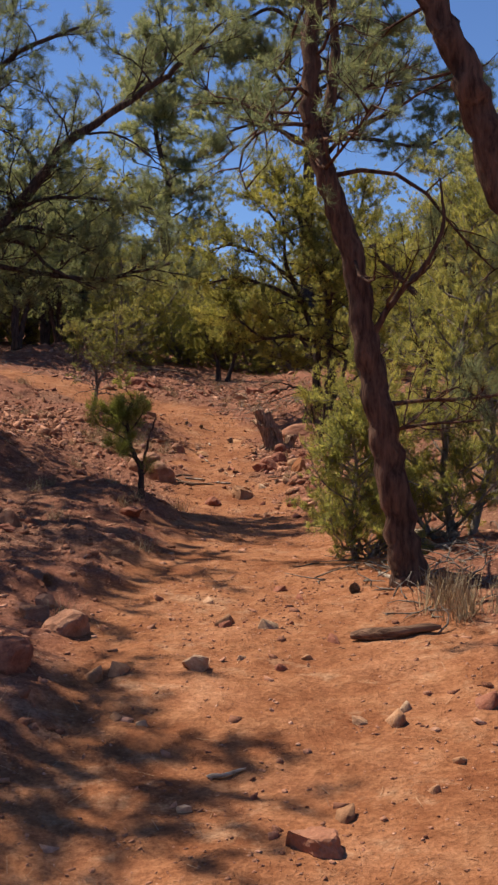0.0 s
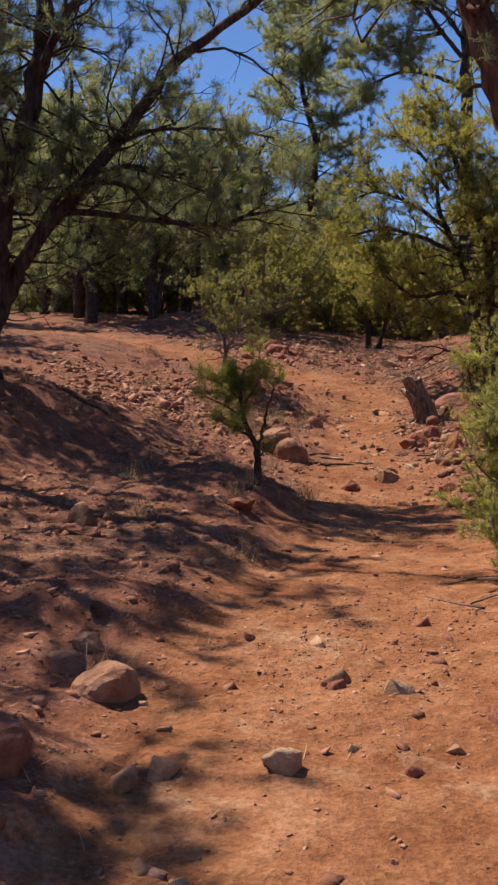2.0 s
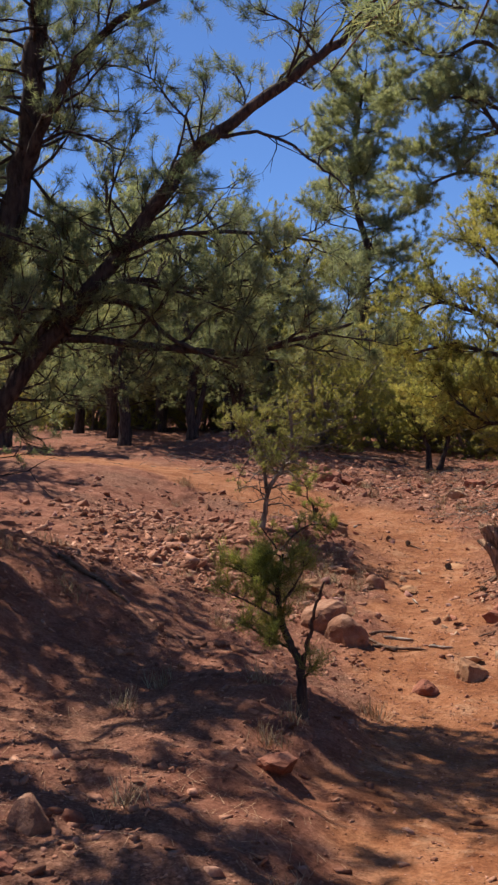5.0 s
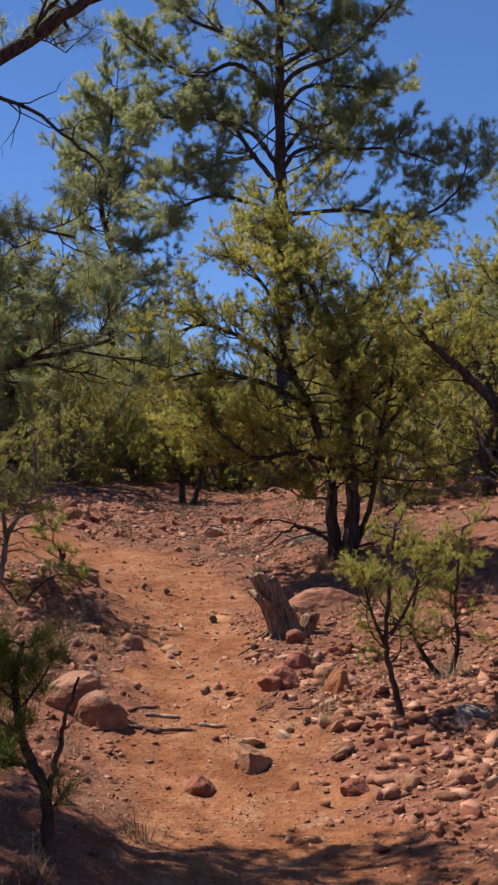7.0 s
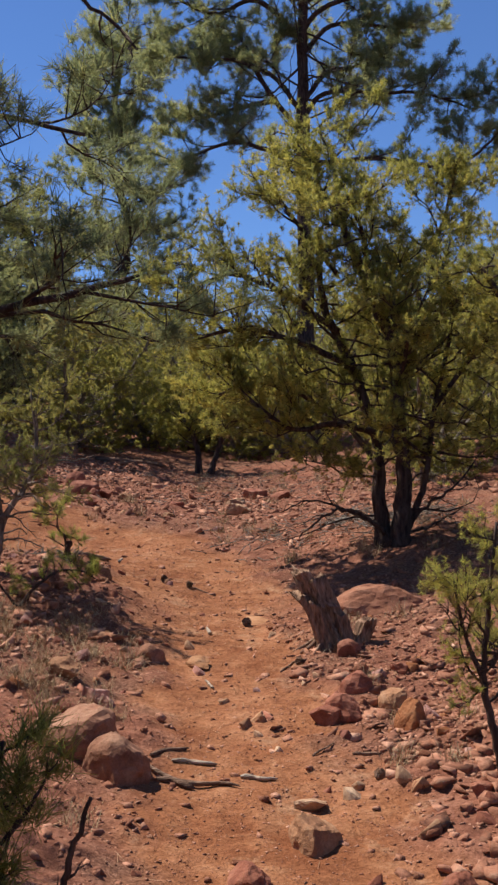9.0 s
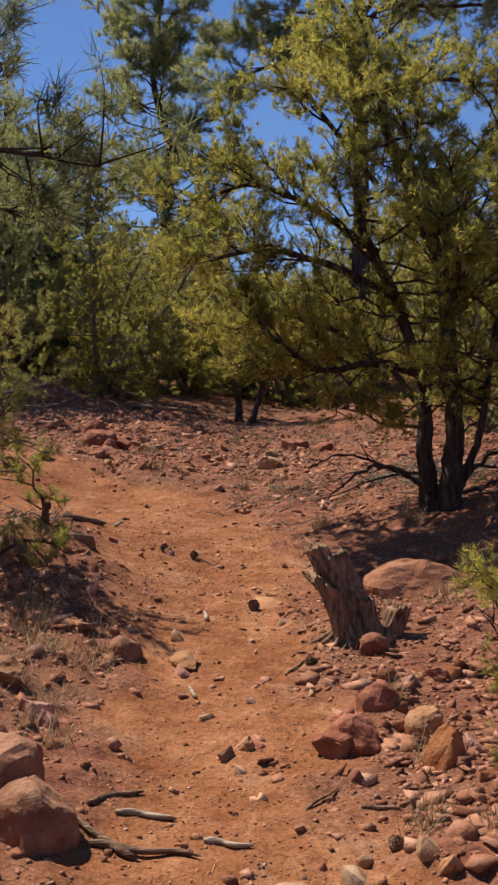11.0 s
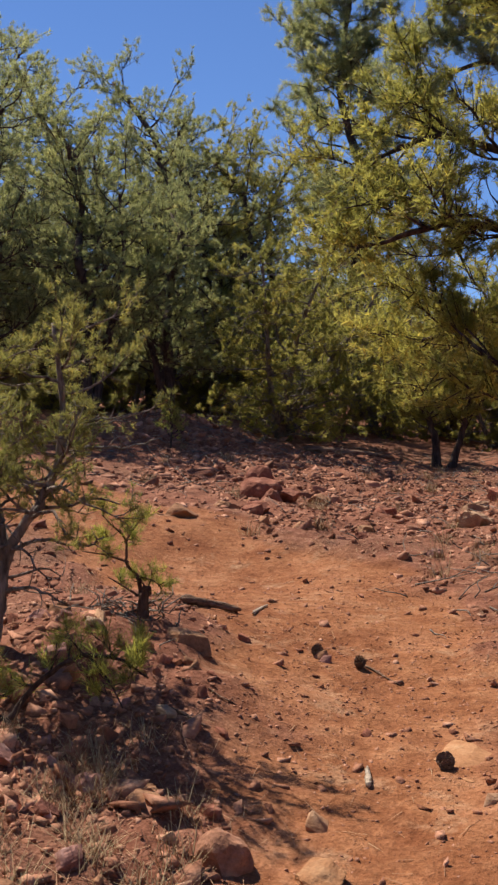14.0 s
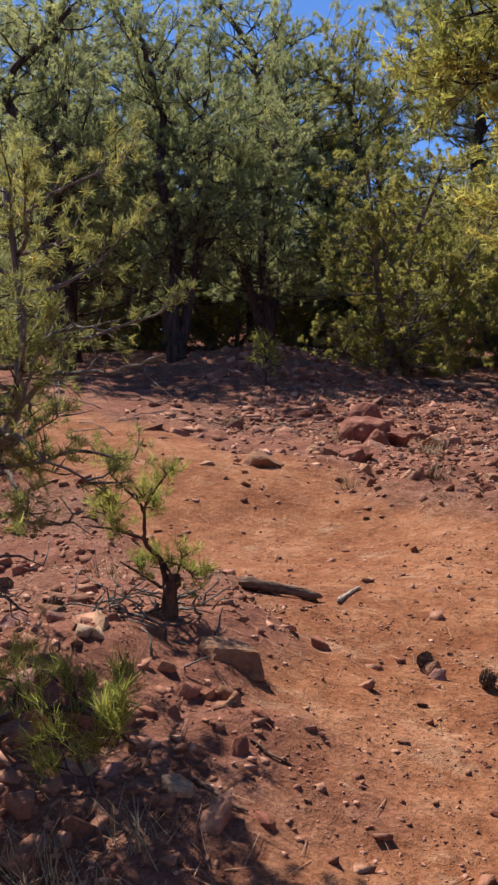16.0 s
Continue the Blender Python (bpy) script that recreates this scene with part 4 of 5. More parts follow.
rock(0.82, 14.20, 0.13, 0.07, "red")
rock(0.57, 12.55, 0.16, 0.07, "red")
rock(-1.31, 15.24, 0.48, 0.26, "rose", tall=True)
rock(-1.12, 14.98, 0.40, 0.26, "rose", tall=True)
rock(-1.31, 16.09, 0.22, 0.12, "pink")
rock(0.90, 18.72, 0.80, 0.22, "salmon", tall=True)
rock(0.47, 17.38, 0.22, 0.14, "red", tall=True)
rock(0.19, 15.93, 0.26, 0.15, "red")
rock(0.42, 16.45, 0.27, 0.15, "red", tall=True)
rock(0.28, 15.98, 0.28, 0.15, "red", tall=True)
rock(0.64, 16.15, 0.22, 0.15, "tan", tall=True)
rock(0.68, 15.74, 0.20, 0.20, "orange", tall=True)
rock(0.86, 15.86, 0.18, 0.20, "pink")
rock(-0.22, 18.55, 0.30, 0.08, "sand", deep=0.62)
rock(-0.70, 17.35, 0.20, 0.12, "sand", deep=0.34)
rock(-1.05, 17.3, 0.22, 0.15, "rose", tall=True)
rock(-1.43, 17.62, 0.20, 0.10, "tan")
rock(-1.66, 17.68, 0.17, 0.07, "tan")
rock(-0.28, 25.00, 0.48, 0.22, "pale")
rock(-1.10, 25.17, 0.21, 0.12, "red")
rock(-0.05, 14.66, 0.20, 0.06, "pale")
rock(-0.18, 15.40, 0.07, 0.03, "pale")
rock(-0.28, 15.74, 0.07, 0.06, "pale")
rock(0.19, 16.81, 0.08, 0.04, "pale")
rock(0.62, 16.86, 0.12, 0.08, "pink")
rock(0.81, 16.92, 0.15, 0.07, "red")
rock(0.25, 14.86, 0.08, 0.05, "pale")
rock(0.07, 14.83, 0.06, 0.05, "red")
rock(0.56, 14.71, 0.10, 0.07, "tan")
rock(0.50, 15.19, 0.07, 0.04, "pink")
rock(0.85, 15.45, 0.10, 0.08, "orange")
rock(-0.09, 18.01, 0.08, 0.04, "pale")
rock(-0.35, 15.89, 0.11, 0.07, "tan")
rock(-0.21, 16.04, 0.11, 0.05, "red")
rock(-1.65, 16.63, 0.26, 0.14, "tan")
rock(-1.49, 15.88, 0.13, 0.12, "red")
rock(-0.68, 17.14, 0.12, 0.07, "pink")
rock(-0.29, 16.01, 0.15, 0.08, "tan")
rock(-0.49, 16.48, 0.10, 0.03, "tan")
rock(-0.25, 16.69, 0.08, 0.04, "pink")
rock(-1.78, 23.49, 0.20, 0.10, "tan")
rock(-1.12, 24.80, 0.24, 0.11, "red")
rock(0.09, 27.40, 0.43, 0.19, "red")
rock(-0.52, 23.93, 0.23, 0.12, "red")
rock(0.52, 25.07, 0.31, 0.12, "tan")
rock(-1.47, 16.38, 0.09, 0.06, "red")
rock(-1.17, 15.88, 0.11, 0.05, "tan")
rock(-1.36, 16.18, 0.20, 0.12, "pink")
rock(-1.66, 17.61, 0.20, 0.11, "pink")
rock(-1.44, 17.53, 0.17, 0.11, "tan")
rock(-1.61, 19.06, 0.30, 0.12, "tan", deep=0.2)
rock(-2.75, 23.35, 0.46, 0.16, "tan", deep=0.3)
rock(-2.28, 24.02, 0.25, 0.12, "red")
rock(-1.01, 19.69, 0.09, 0.06, "pink")
rock(-1.27, 18.26, 0.06, 0.06, "red")
rock(-0.68, 18.74, 0.07, 0.03, "red")
rock(-1.46, 19.69, 0.09, 0.05, "red")
rock(-1.08, 25.06, 0.18, 0.12, "red")
rock(-0.56, 22.74, 0.19, 0.11, "pink")
rock(-1.17, 23.50, 0.18, 0.08, "tan")
rock(-1.55, 18.78, 0.07, 0.05, "tan")
rock(-0.75, 17.73, 0.12, 0.11, "tan")
rock(-3.11, 23.04, 0.14, 0.06, "tan")
rock(-2.46, 25.27, 0.52, 0.30, "red", tall=True)
rock(-2.22, 25.31, 0.38, 0.22, "red")
rock(-2.27, 24.18, 0.28, 0.13, "red")
rock(-3.74, 22.31, 0.23, 0.08, "red")
rock(-1.46, 19.70, 0.08, 0.05, "red")
rock(-1.52, 18.73, 0.07, 0.06, "tan")
rock(-2.31, 19.02, 0.11, 0.09, "tan")
rock(-2.36, 18.83, 0.15, 0.12, "pink")
rock(-3.36, 20.72, 0.11, 0.08, "red")
rock(-1.03, 19.73, 0.09, 0.06, "tan")
rock(-1.79, 18.83, 0.09, 0.04, "tan")
rock(-2.04, 18.88, 0.09, 0.05, "pale")
rock(-1.66, 18.71, 0.08, 0.05, "red")
rock(-2.06, 18.78, 0.07, 0.04, "pale")
rock(-1.93, 25.66, 0.32, 0.15, "tan")
rock(-1.13, 23.07, 0.15, 0.11, "red")
rock(-2.10, 23.52, 0.12, 0.06, "tan")
rock(-3.78, 21.39, 0.13, 0.07, "tan")
rock(-2.26, 18.96, 0.08, 0.04, "pink")
rock(-2.55, 24.2, 0.34, 0.10, "tan", deep=0.3)
rock(-0.30, 26.7, 0.40, 0.26, "pale", deep=0.36)
rock(-2.75, 26.6, 0.42, 0.3, "red", tall=True)

# loose rubble that one could still count
ZONES = ((1.0, 15.3, 0.7, 1.6, 80), (-2.1, 17.6, 0.35, 0.6, 26), (-1.4, 17.6, 0.5, 1.2, 14), (-3.4, 16.6, 0.7, 0.7, 30), (-2.7, 17.3, 0.9, 1.1, 20))
for zx, zy, sx, sy, count in ZONES:
    for k in range(count):
        px, py = zx + sx * float(stones.normal()), zy + sy * float(stones.normal())
        if trodden(np.array(px), np.array(py)) > 0.5:
            continue
        w = 0.05 + 0.12 * stones.random() ** 3.2
        rock(px, py, w, w * stones.uniform(0.45, 0.7), ("red", "red", "tan", "pink", "pale", "dark", "orange")[int(stones.integers(7))], "loose rubble beside the trail")


def build_stones(name, label, zones, seed):
    """Broken stones too many to count, joined into one mesh."""
    rng = np.random.default_rng(seed)
    shapes = []
    for me in PEBBLE_SHAPES:
        co = np.zeros(3 * len(me.vertices))
        me.vertices.foreach_get("co", co)
        shapes.append((co.reshape(-1, 3), np.array([p.vertices[:] for p in me.polygons])))
    vs, fs, base = [], [], 0
    for zx, zy, sx, sy, count, largest in zones:
        for k in range(count):
            x, y = zx + sx * rng.normal(), zy + sy * rng.normal()
            if trodden(np.array(x), np.array(y)) > 0.3:
                continue
            co, tri = shapes[int(rng.integers(8))]
            w = 0.03 + (largest - 0.03) * rng.random() ** 3.0
            q = rng.uniform(0, 6.3)
            v = co * np.array([w / 2, w * rng.uniform(0.28, 0.55), w * rng.uniform(0.18, 0.46)])
            v = v + np.outer(v[:, 0], (0, 0, rng.normal() * 0.3))
            v = np.stack([v[:, 0] * math.cos(q) - v[:, 1] * math.sin(q), v[:, 0] * math.sin(q) + v[:, 1] * math.cos(q), v[:, 2]], 1)
            vs.append(v + np.array([x, y, float(surface_z(x, y)) - 0.04 * w]))
            fs.append(tri + base)
            base += len(v)
    tagged(new(name, mesh_of(name, np.vstack(vs), np.vstack(fs), GRAVEL, False)), label, "rubble", kind="stuff")


build_stones("broken_stones", "angular broken red stones piled along the trail's edge",
             ((-3.3, 16.6, 0.7, 0.8, 260, 0.17), (-4.6, 19.4, 0.8, 1.1, 240, 0.20), (-2.0, 17.7, 0.4, 0.7, 90, 0.13), (1.1, 15.2, 0.6, 1.7, 360, 0.10), (0.3, 13.6, 0.5, 0.8, 90, 0.09), (0.75, 12.5, 0.45, 0.45, 90, 0.09), (-0.5, 13.7, 0.35, 0.25, 50, 0.10),
              (0.4, 25.2, 1.9, 1.6, 190, 0.22), (1.6, 22.6, 0.8, 1.3, 110, 0.18), (-2.6, 26.2, 1.2, 1.3, 130, 0.24), (-4.7, 29.4, 1.0, 1.0, 170, 0.24), (-3.0, 23.3, 0.9, 0.6, 40, 0.18), (-2.9, 19.3, 0.5, 0.9, 80, 0.12)), 69)


# ---- gravel, needles and grass ----
def build_gravel(name, label, count, size, area, rule, seed):
    rng = np.random.default_rng(seed)
    x, y = rng.uniform(area[0], area[1], count), rng.uniform(area[2], area[3], count)
    keep = rng.random(count) < rule(x, y)
    x, y = x[keep], y[keep]
    n = len(x)
    box = np.array([(-1, -1, -1), (1, -1, -1), (1, 1, -1), (-1, 1, -1), (-1, -1, 1), (1, -1, 1), (1, 1, 1), (-1, 1, 1)]) * 0.5
    tri = np.array([(0, 2, 1), (0, 3, 2), (4, 5, 6), (4, 6, 7), (0, 1, 5), (0, 5, 4), (1, 2, 6), (1, 6, 5), (2, 3, 7), (2, 7, 6), (3, 0, 4), (3, 4, 7)])
    s = size[0] + (size[1] - size[0]) * rng.random(n) ** 3.6
    v = (box[None] + 0.75 * (rng.random((n, 8, 3)) - 0.5)) * s[:, None, None] * rng.uniform(0.5, 1.1, (n, 1, 3)) * np.array([1, 1, 0.6])
    tip = rng.normal(size=(n, 1)) * 0.35
    v[..., 2] += v[..., 0] * tip
    q = rng.uniform(0, 6.3, n)
    c, d = np.cos(q)[:, None], np.sin(q)[:, None]
    v = np.stack([v[..., 0] * c - v[..., 1] * d, v[..., 0] * d + v[..., 1] * c, v[..., 2]], 2)
    v += np.stack([x, y, surface_z(x, y) - s * 0.03], 1)[:, None, :]
    f = (tri[None] + 8 * np.arange(n)[:, None, None]).reshape(-1, 3)
    tagged(new(name, mesh_of(name, v.reshape(-1, 3), f, GRAVEL, False)), label, "gravel", kind="stuff")


def rocky(x, y):
    r = 0.085 + 0.9 * (1 - trodden(x, y)) * np.clip((lattice_noise(x * 1.1, y * 1.1, 9) - 0.25) * 2.2, 0.1, 1)
    return r * np.clip(0.35 + hump(x, y, 1.0, 15.5, 1.4, 2.6) + hump(x, y, -2.6, 17.4, 1.6, 1.6) + hump(x, y, -0.3, 26, 4, 4) + hump(x, y, -0.4, 16.5, 1.2, 2), 0, 1)


def rubbly(x, y):
    spots = hump(x, y, 1.1, 15.2, 0.9, 1.9) + 1.1 * hump(x, y, -3.15, 17.3, 0.85, 1.2) + 1.0 * hump(x, y, -4.6, 19.3, 1.0, 1.2) + 0.7 * hump(x, y, -4.9, 29.6, 1.2, 1.2) + 0.5 * hump(x, y, -2.2, 17.6, 0.5, 0.7) + 0.32 * hump(x, y, 0.3, 25.5, 2.2, 2.2) + 0.25 * hump(x, y, -2.8, 27.5, 2.0, 2.0) + 0.06 * hump(x, y, -1.4, 18, 0.7, 1.5)
    return np.clip(spots + 0.03, 0, 1) * (1 - trodden(x, y)) * 0.8


build_gravel("gravel", "small angular red and pale stones strewn on dirt", 110000, (0.010, 0.060), (-4.2, 2.6, 3.0, 31), rocky, 61)
build_gravel("rubble", "broken red stones heaped beside the trail", 48000, (0.03, 0.13), (-5, 3.4, 12.5, 33), rubbly, 65)
build_gravel("grit", "fine gravel bits pressed into the trail", 80000, (0.004, 0.020), (-2.6, 1.9, 3.0, 22), lambda x, y: np.clip(1.5 * lattice_noise(x * 1.3, y * 1.3, 12) - 0.25, 0.22, 1), 62)


def build_strands(name, label, mat, count, length, width, area, rule, seed, upright, clumps=0):
    rng = np.random.default_rng(seed)
    if clumps:
        cx, cy = rng.uniform(area[0], area[1], clumps), rng.uniform(area[2], area[3], clumps)
        ok = rng.random(clumps) < rule(cx, cy)
        cx, cy = cx[ok], cy[ok]
        pick = rng.integers(len(cx), size=count)
        x, y = cx[pick] + rng.normal(size=count) * 0.045, cy[pick] + rng.normal(size=count) * 0.045
    else:
        x, y = rng.uniform(area[0], area[1], count), rng.uniform(area[2], area[3], count)
        ok = rng.random(count) < rule(x, y)
        x, y = x[ok], y[ok]
    n = len(x)
    q = rng.uniform(0, 6.3, n)
    up = upright * rng.uniform(0.2, 1.2, n)
    ln = length * rng.uniform(0.5, 1.3, n)
    d = unit(np.stack([np.cos(q), np.sin(q), up], 1))
    side = unit(np.stack([-np.sin(q), np.cos(q), 0.2 * rng.normal(size=n)], 1)) * width / 2
    x1, y1 = x + d[:, 0] * ln, y + d[:, 1] * ln
    z0 = surface_z(x, y) + 0.004
    tip = np.stack([x1, y1, np.where(up > 0.15, z0 + d[:, 2] * ln, surface_z(x1, y1) + 0.010)], 1)
    root = np.stack([x, y, z0], 1)
    v = np.stack([root - side, root + side, tip + side * 0.5, tip - side * 0.5], 1).reshape(-1, 3)
    tagged(new(name, mesh_of(name, v, np.arange(4 * n).reshape(n, 4), mat, False)), label, "ground litter", kind="stuff")


def littered(x, y):
    return np.clip(1.15 - trodden(x, y), 0.12, 1) * np.clip((lattice_noise(x * 0.8, y * 0.8, 14) - 0.3) * 2.5, 0.08, 1)


build_strands("pine_straw", "fallen brown pine needles lying on dirt", LITTER, 42000, 0.09, 0.003, (-4.5, 2.6, 3.0, 24), littered, 63, 0.02)
build_strands("dry_grass", "tufts of dry straw-coloured grass", STRAW, 9000, 0.13, 0.004, (-4.5, 3.0, 5.0, 31), lambda x, y: (1 - trodden(x, y)) * 0.9, 64, 2.2, 230)


build_strands("dry_grass_clump", "upright clump of dry brown grass by the log", STRAW, 420, 0.20, 0.004, (1.12, 1.5, 6.2, 6.9), lambda x, y: np.ones_like(x), 67, 4.0, 12)


build_strands("dry_grass_tuft", "sparse tufts of dry straw grass on the bank", STRAW, 2600, 0.13, 0.003, (-2.4, -1.15, 15.8, 18.0), lambda x, y: np.ones_like(x), 68, 1.6, 46)


def build_twigs(count, seed):
    """Fallen dead twigs, strewn thickly under the trees."""
    rng = np.random.default_rng(seed)
    tubes = []
    spots = ((1.35, 7.7, 0.28, 0.8), (1.2, 22.3, 0.8, 0.7), (0.8, 28.5, 2.5, 2.5), (-3.0, 30.5, 2.0, 1.5), (-2.05, 19.3, 0.16, 0.2), (1.6, 21.6, 0.4, 0.4), (-4.5, 27.0, 1.5, 1.5))
    for k in range(count):
        cx, cy, sx, sy = spots[int(rng.choice(7, p=(0.12, 0.22, 0.24, 0.18, 0.03, 0.12, 0.09)))]
        x, y, q, ln = cx + sx * rng.normal(), cy + sy * rng.normal(), rng.uniform(0, 6.3), rng.uniform(0.06, min(0.45, 0.15 + sx * 0.5))
        xs, ys = x + np.linspace(0, ln, 4) * math.cos(q), y + np.linspace(0, ln, 4) * math.sin(q)
        zs = surface_z(xs, ys) + 0.006 + np.linspace(0, rng.uniform(0, 0.12), 4)
        tubes.append(tube(np.stack([xs + 0.02 * rng.normal(size=4), ys, zs], 1), np.linspace(0.006, 0.002, 4), 4, rng, 0.3))
    v, f = joined(tubes)
    tagged(new("fallen_twigs", mesh_of("fallen_twigs", v, f, BARK_GREY)), "grey dead twigs strewn on the ground", "ground litter", kind="stuff")


build_twigs(1500, 66)


# ---- dead wood and cones ----
def stick(x0, y0, x1, y1, r, mat):
    rng = np.random.default_rng(int(abs(x0 * 991 + y0 * 173)))
    f = np.linspace(0, 1, 9)
    x, y = x0 + (x1 - x0) * f, y0 + (y1 - y0) * f
    bend = np.sin(f * math.pi) * rng.normal() * 0.06 * math.hypot(x1 - x0, y1 - y0)
    y = y + bend + 0.03 * math.hypot(x1 - x0, y1 - y0) * np.sin(f * 9 + rng.uniform(0, 6))
    z = surface_z(x, y) + r * 0.55
    z = z * 0.4 + np.linspace(z[0], z[-1], 9) * 0.6 + r * 0.2
    rad = r * (1 - 0.45 * f) * (1 + 0.06 * rng.normal(size=9))
    rad[0] *= 0.45
    rad[-1] *= 0.4
    mid = np.array([x.mean(), y.mean(), z.mean()])
    v, q, c = tube(np.stack([x, y, z], 1) - mid, rad, 8, rng, 0.3)
    name = "log" if r > 0.03 else "stick"
    ob = new(name, mesh_of(name, v, q.tolist() + c.tolist(), mat))
    ob.location = mid
    tone = "bleached grey" if mat is BLEACHED else "weathered brown" if mat is LOGWOOD else "grey-barked"
    return tagged(ob, "%s dead %s lying on the dirt" % (tone, "log" if r > 0.03 else "branch piece"), name, "fallen wood")


stick(-0.94, 15.30, -0.71, 15.46, 0.018, LOGWOOD)
stick(-0.81, 15.26, -0.54, 15.22, 0.016, BLEACHED)
stick(-0.89, 14.98, -0.42, 14.90, 0.020, LOGWOOD)
stick(-0.41, 15.04, -0.20, 14.97, 0.015, BLEACHED)
stick(0.02, 15.25, 0.17, 15.45, 0.008, LOGWOOD)
stick(0.26, 15.27, 0.43, 15.23, 0.010, LOGWOOD)
stick(-0.60, 18.13, -0.63, 18.36, 0.017, BLEACHED)
stick(-0.57, 16.73, -0.63, 16.92, 0.013, BLEACHED)
stick(-1.99, 20.25, -1.62, 20.36, 0.035, LOGWOOD)
stick(-1.55, 20.37, -1.54, 20.80, 0.014, BLEACHED)
stick(-1.58, 18.65, -1.24, 18.85, 0.004, LOGWOOD)
stick(-1.41, 18.58, -1.26, 18.55, 0.006, LOGWOOD)
stick(-3.50, 14.29, -2.70, 13.76, 0.025, LOGWOOD)
stick(-5.81, 21.06, -4.40, 21.88, 0.023, LOGWOOD)
stick(-0.08, 4.72, 0.08, 4.79, 0.011, BLEACHED)
stick(0.64, 6.36, 1.12, 6.28, 0.043, DARKWOOD)
stick(1.13, 9.15, 1.61, 8.59, 0.042, BLEACHED)
stick(1.34, 8.75, 1.43, 7.84, 0.026, BLEACHED)
stick(0.95, 7.90, 1.05, 7.30, 0.017, BLEACHED)
stick(-0.07, 17.08, 0.06, 17.29, 0.010, LOGWOOD)
stick(-1.53, 18.34, -1.32, 18.26, 0.010, LOGWOOD)
stick(0.55, 22.27, 0.91, 22.33, 0.018, BARK_GREY)
stick(0.91, 22.33, 1.39, 21.97, 0.024, BARK_GREY)
stick(-2.89, 30.96, -1.53, 31.26, 0.055, LOGWOOD)
stick(-0.67, 14.91, -0.99, 15.18, 0.019, LOGWOOD)
stick(-0.79, 19.76, -0.56, 19.50, 0.008, LOGWOOD)


def cone_mesh():
    rng = np.random.default_rng(3)
    vs, fs = [], []
    for ring in range(9):
        f = (ring + 0.5) / 9
        z, r = f * 0.085, 0.036 * math.sin(math.pi * min(1, f * 0.85 + 0.16)) + 0.004
        for k in range(9):
            q = 2 * math.pi * (k + 0.5 * (ring % 2)) / 9
            c, s = math.cos(q), math.sin(q)
            w = r * 0.36
            tip = r * 1.22 * rng.uniform(0.9, 1.1)
            b = len(vs)
            vs += [(0.35 * r * c, 0.35 * r * s, z - 0.004), (tip * c - w * s, tip * s + w * c, z + 0.008), (tip * 1.08 * c, tip * 1.08 * s, z + 0.013), (tip * c + w * s, tip * s - w * c, z + 0.008), (0.4 * r * c, 0.4 * r * s, z + 0.006)]
            fs += [(b, b + 3, b + 2, b + 1), (b + 4, b + 1, b + 2, b + 3), (b, b + 1, b + 4), (b, b + 4, b + 3)]
    v, q, c = tube([(0, 0, 0), (0, 0, 0.02), (0, 0, 0.045), (0, 0, 0.07), (0, 0, 0.088)], [0.012, 0.026, 0.028, 0.018, 0.006], 10, rng)
    b = len(vs)
    vs += v.tolist()
    fs += (q + b).tolist() + (c + b).tolist()
    return mesh_of("pine_cone", np.array(vs), fs, CONE, False)


CONE_MESH = cone_mesh()


def pine_cone(x, y):
    ob = new("pine_cone", CONE_MESH)
    ob.location = (x, y, float(surface_z(x, y)) + 0.02)
    ob.rotation_euler = (0, radians(76), stones.normal() * 0.6)
    ob.scale = (0.8, 0.8, 0.8)
    tagged(ob, "open dark brown pine cone lying on dirt", "pine cone", "fallen pine cones")


pine_cone(-1.20, 7.21)
pine_cone(0.71, 7.35)
pine_cone(-0.30, 18.39)
pine_cone(-1.08, 19.76)
pine_cone(-0.84, 19.70)
pine_cone(-2.36, 19.08)
pine_cone(0.36, 14.92)
pine_cone(0.05, 17.21)
pine_cone(-3.20, 20.25)


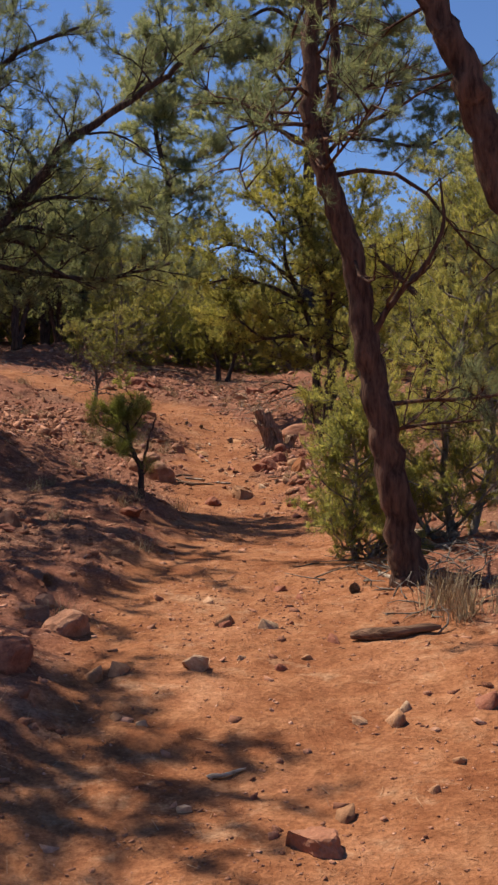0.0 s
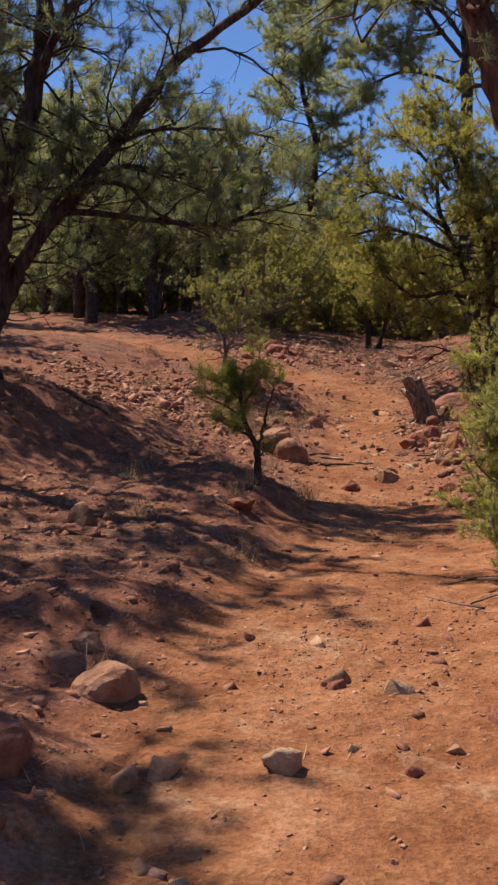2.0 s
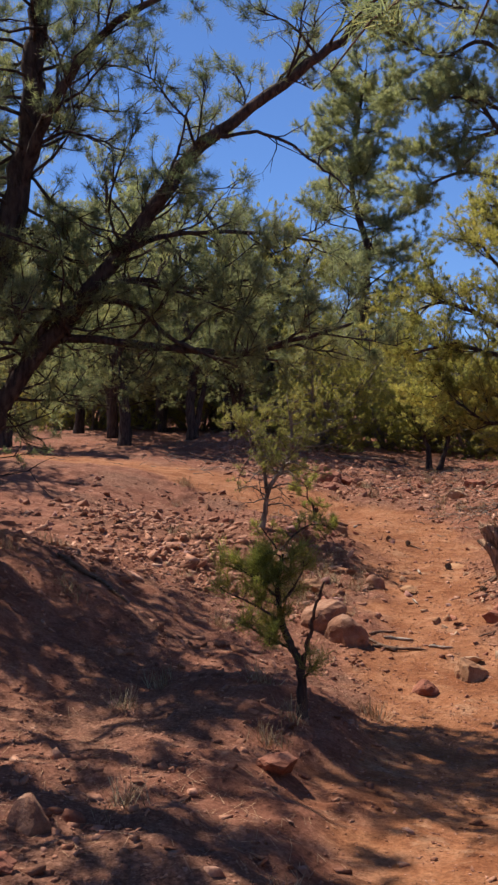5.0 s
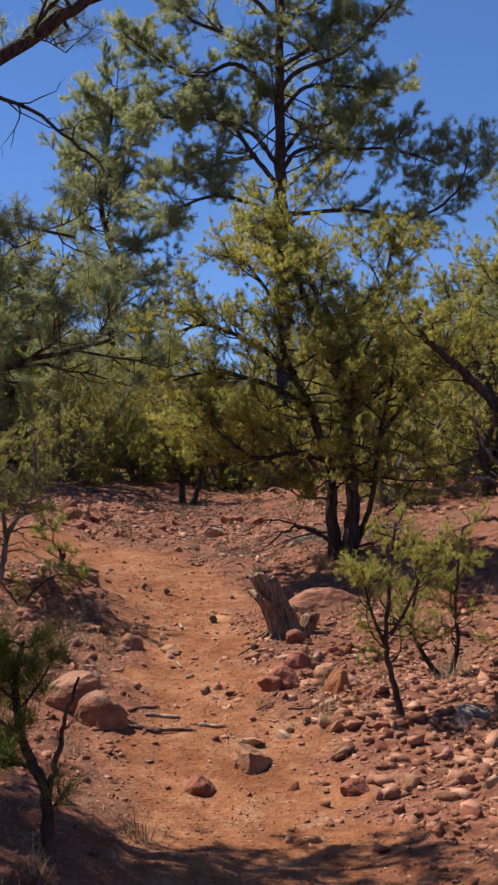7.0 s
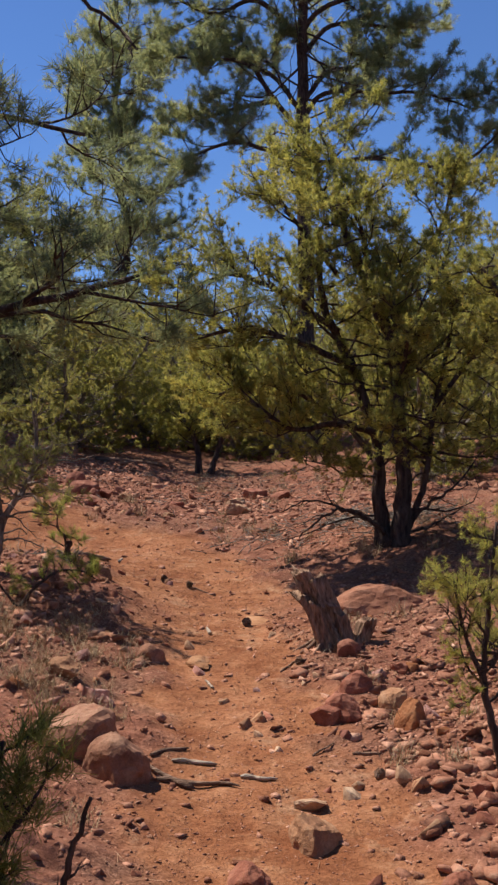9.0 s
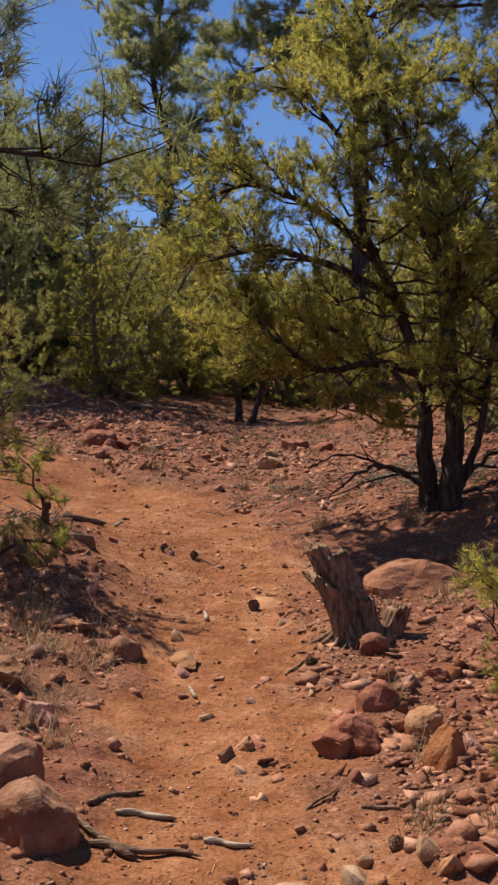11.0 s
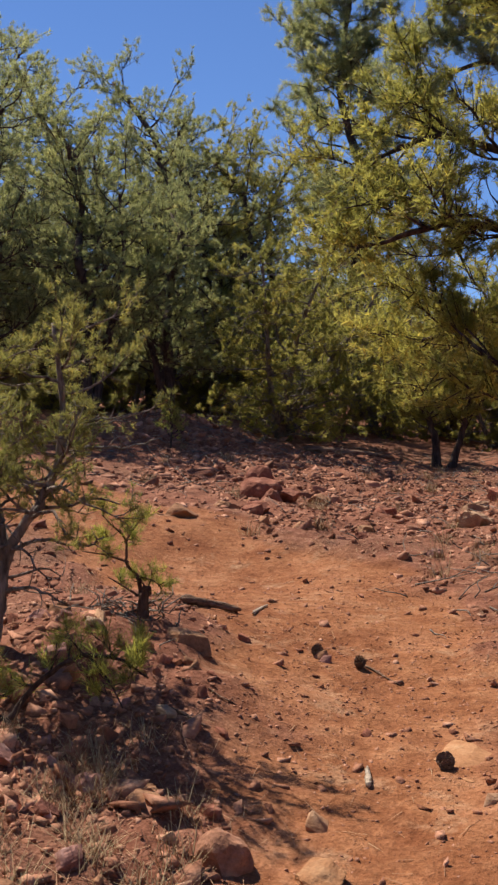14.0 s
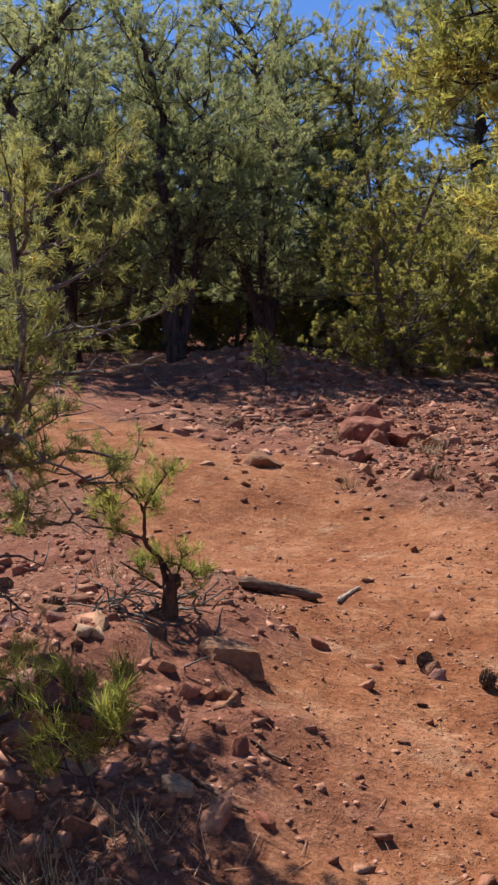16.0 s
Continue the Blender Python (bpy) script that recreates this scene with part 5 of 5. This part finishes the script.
# ---- the stump ----
def build_stump(x, y):
    root = tagged(new("tree_stump"), "splintered weathered brown tree stump leaning over the trail", "tree stump")
    root.location = (x, y, float(surface_z(x, y)) - 0.05)
    rng = np.random.default_rng(8)

    def shard(name, foot, top, wide, thick, tall_var, seed, label=""):
        """A ridged slab of old wood with a ragged top."""
        r = np.random.default_rng(seed)
        n, rows = 44, 18
        ang = np.arange(n) * 2 * math.pi / n
        ridge = 1 + 0.15 * np.sin(ang * 5 + r.uniform(0, 6)) + 0.10 * np.sin(ang * 11 + r.uniform(0, 6)) + 0.16 * (r.random(n) - 0.5)
        lobes = r.random(6)
        lobes[-1] = lobes[0]
        tops = 1 - tall_var * np.interp(ang, np.linspace(0, 2 * math.pi, 6), lobes) - 0.03 * r.random(n)
        vs = []
        for k in range(rows):
            f = k / (rows - 1)
            for j in range(n):
                g = f * tops[j]
                flare = 1 + 0.45 * math.exp(-f * 7) - 0.22 * g + 0.06 * math.sin(7 * g + 0.4 * j) + 0.10 * math.exp(-((g - 0.86) / 0.12) ** 2)
                c = np.asarray(foot) + (np.asarray(top) - np.asarray(foot)) * g
                vs.append(c + np.array([wide * math.cos(ang[j]), thick * math.sin(ang[j]), 0]) * ridge[j] * flare)
        vs.append(np.asarray(foot) + (np.asarray(top) - np.asarray(foot)) * 0.72)
        fs = [(k * n + j, k * n + (j + 1) % n, (k + 1) * n + (j + 1) % n, (k + 1) * n + j) for k in range(rows - 1) for j in range(n)]
        fs += [((rows - 1) * n + j, (rows - 1) * n + (j + 1) % n, rows * n) for j in range(n)]
        part(name, mesh_of(name, np.array(vs), fs, DEADWOOD), root, label)
    shard("stump_wood", (0.08, 0, 0), (-0.20, 0, 0.72), 0.125, 0.10, 0.30, 1)
    shard("broken_top", (-0.03, -0.02, 0.34), (-0.24, -0.02, 0.66), 0.070, 0.07, 0.30, 9)
    shard("broken_top", (0.0, -0.06, 0.16), (-0.27, -0.06, 0.48), 0.060, 0.05, 0.25, 11)
    shard("splinter", (0.0, -0.09, 0.0), (-0.16, -0.08, 0.44), 0.080, 0.05, 0.22, 2)
    shard("splinter", (0.15, -0.05, 0.0), (0.06, -0.04, 0.36), 0.070, 0.06, 0.35, 4)
    shard("broken_chunk", (0.22, 0.0, 0.0), (0.33, -0.01, 0.25), 0.075, 0.08, 0.15, 5)
    for k in range(7):
        q = radians(190 + k * 26)
        pts = [(0.06 * math.cos(q), 0.06 * math.sin(q), 0.12), (0.17 * math.cos(q), 0.15 * math.sin(q), 0.05), (0.30 * math.cos(q), 0.26 * math.sin(q), -0.01)]
        v, qd, c = tube(curve_through(pts, 7), np.linspace(0.026, 0.008, 7), 7, rng, 0.3)
        part("root", mesh_of("root", v, qd.tolist() + c.tolist(), DEADWOOD), root)


build_stump(0.35, 17.62)


# ---- from plan units to metres ----
for thing in scene.objects:
    if thing.parent is None and thing not in (cam, sun):
        thing.matrix_basis = Matrix.Scale(PACE, 4) @ thing.matrix_basis
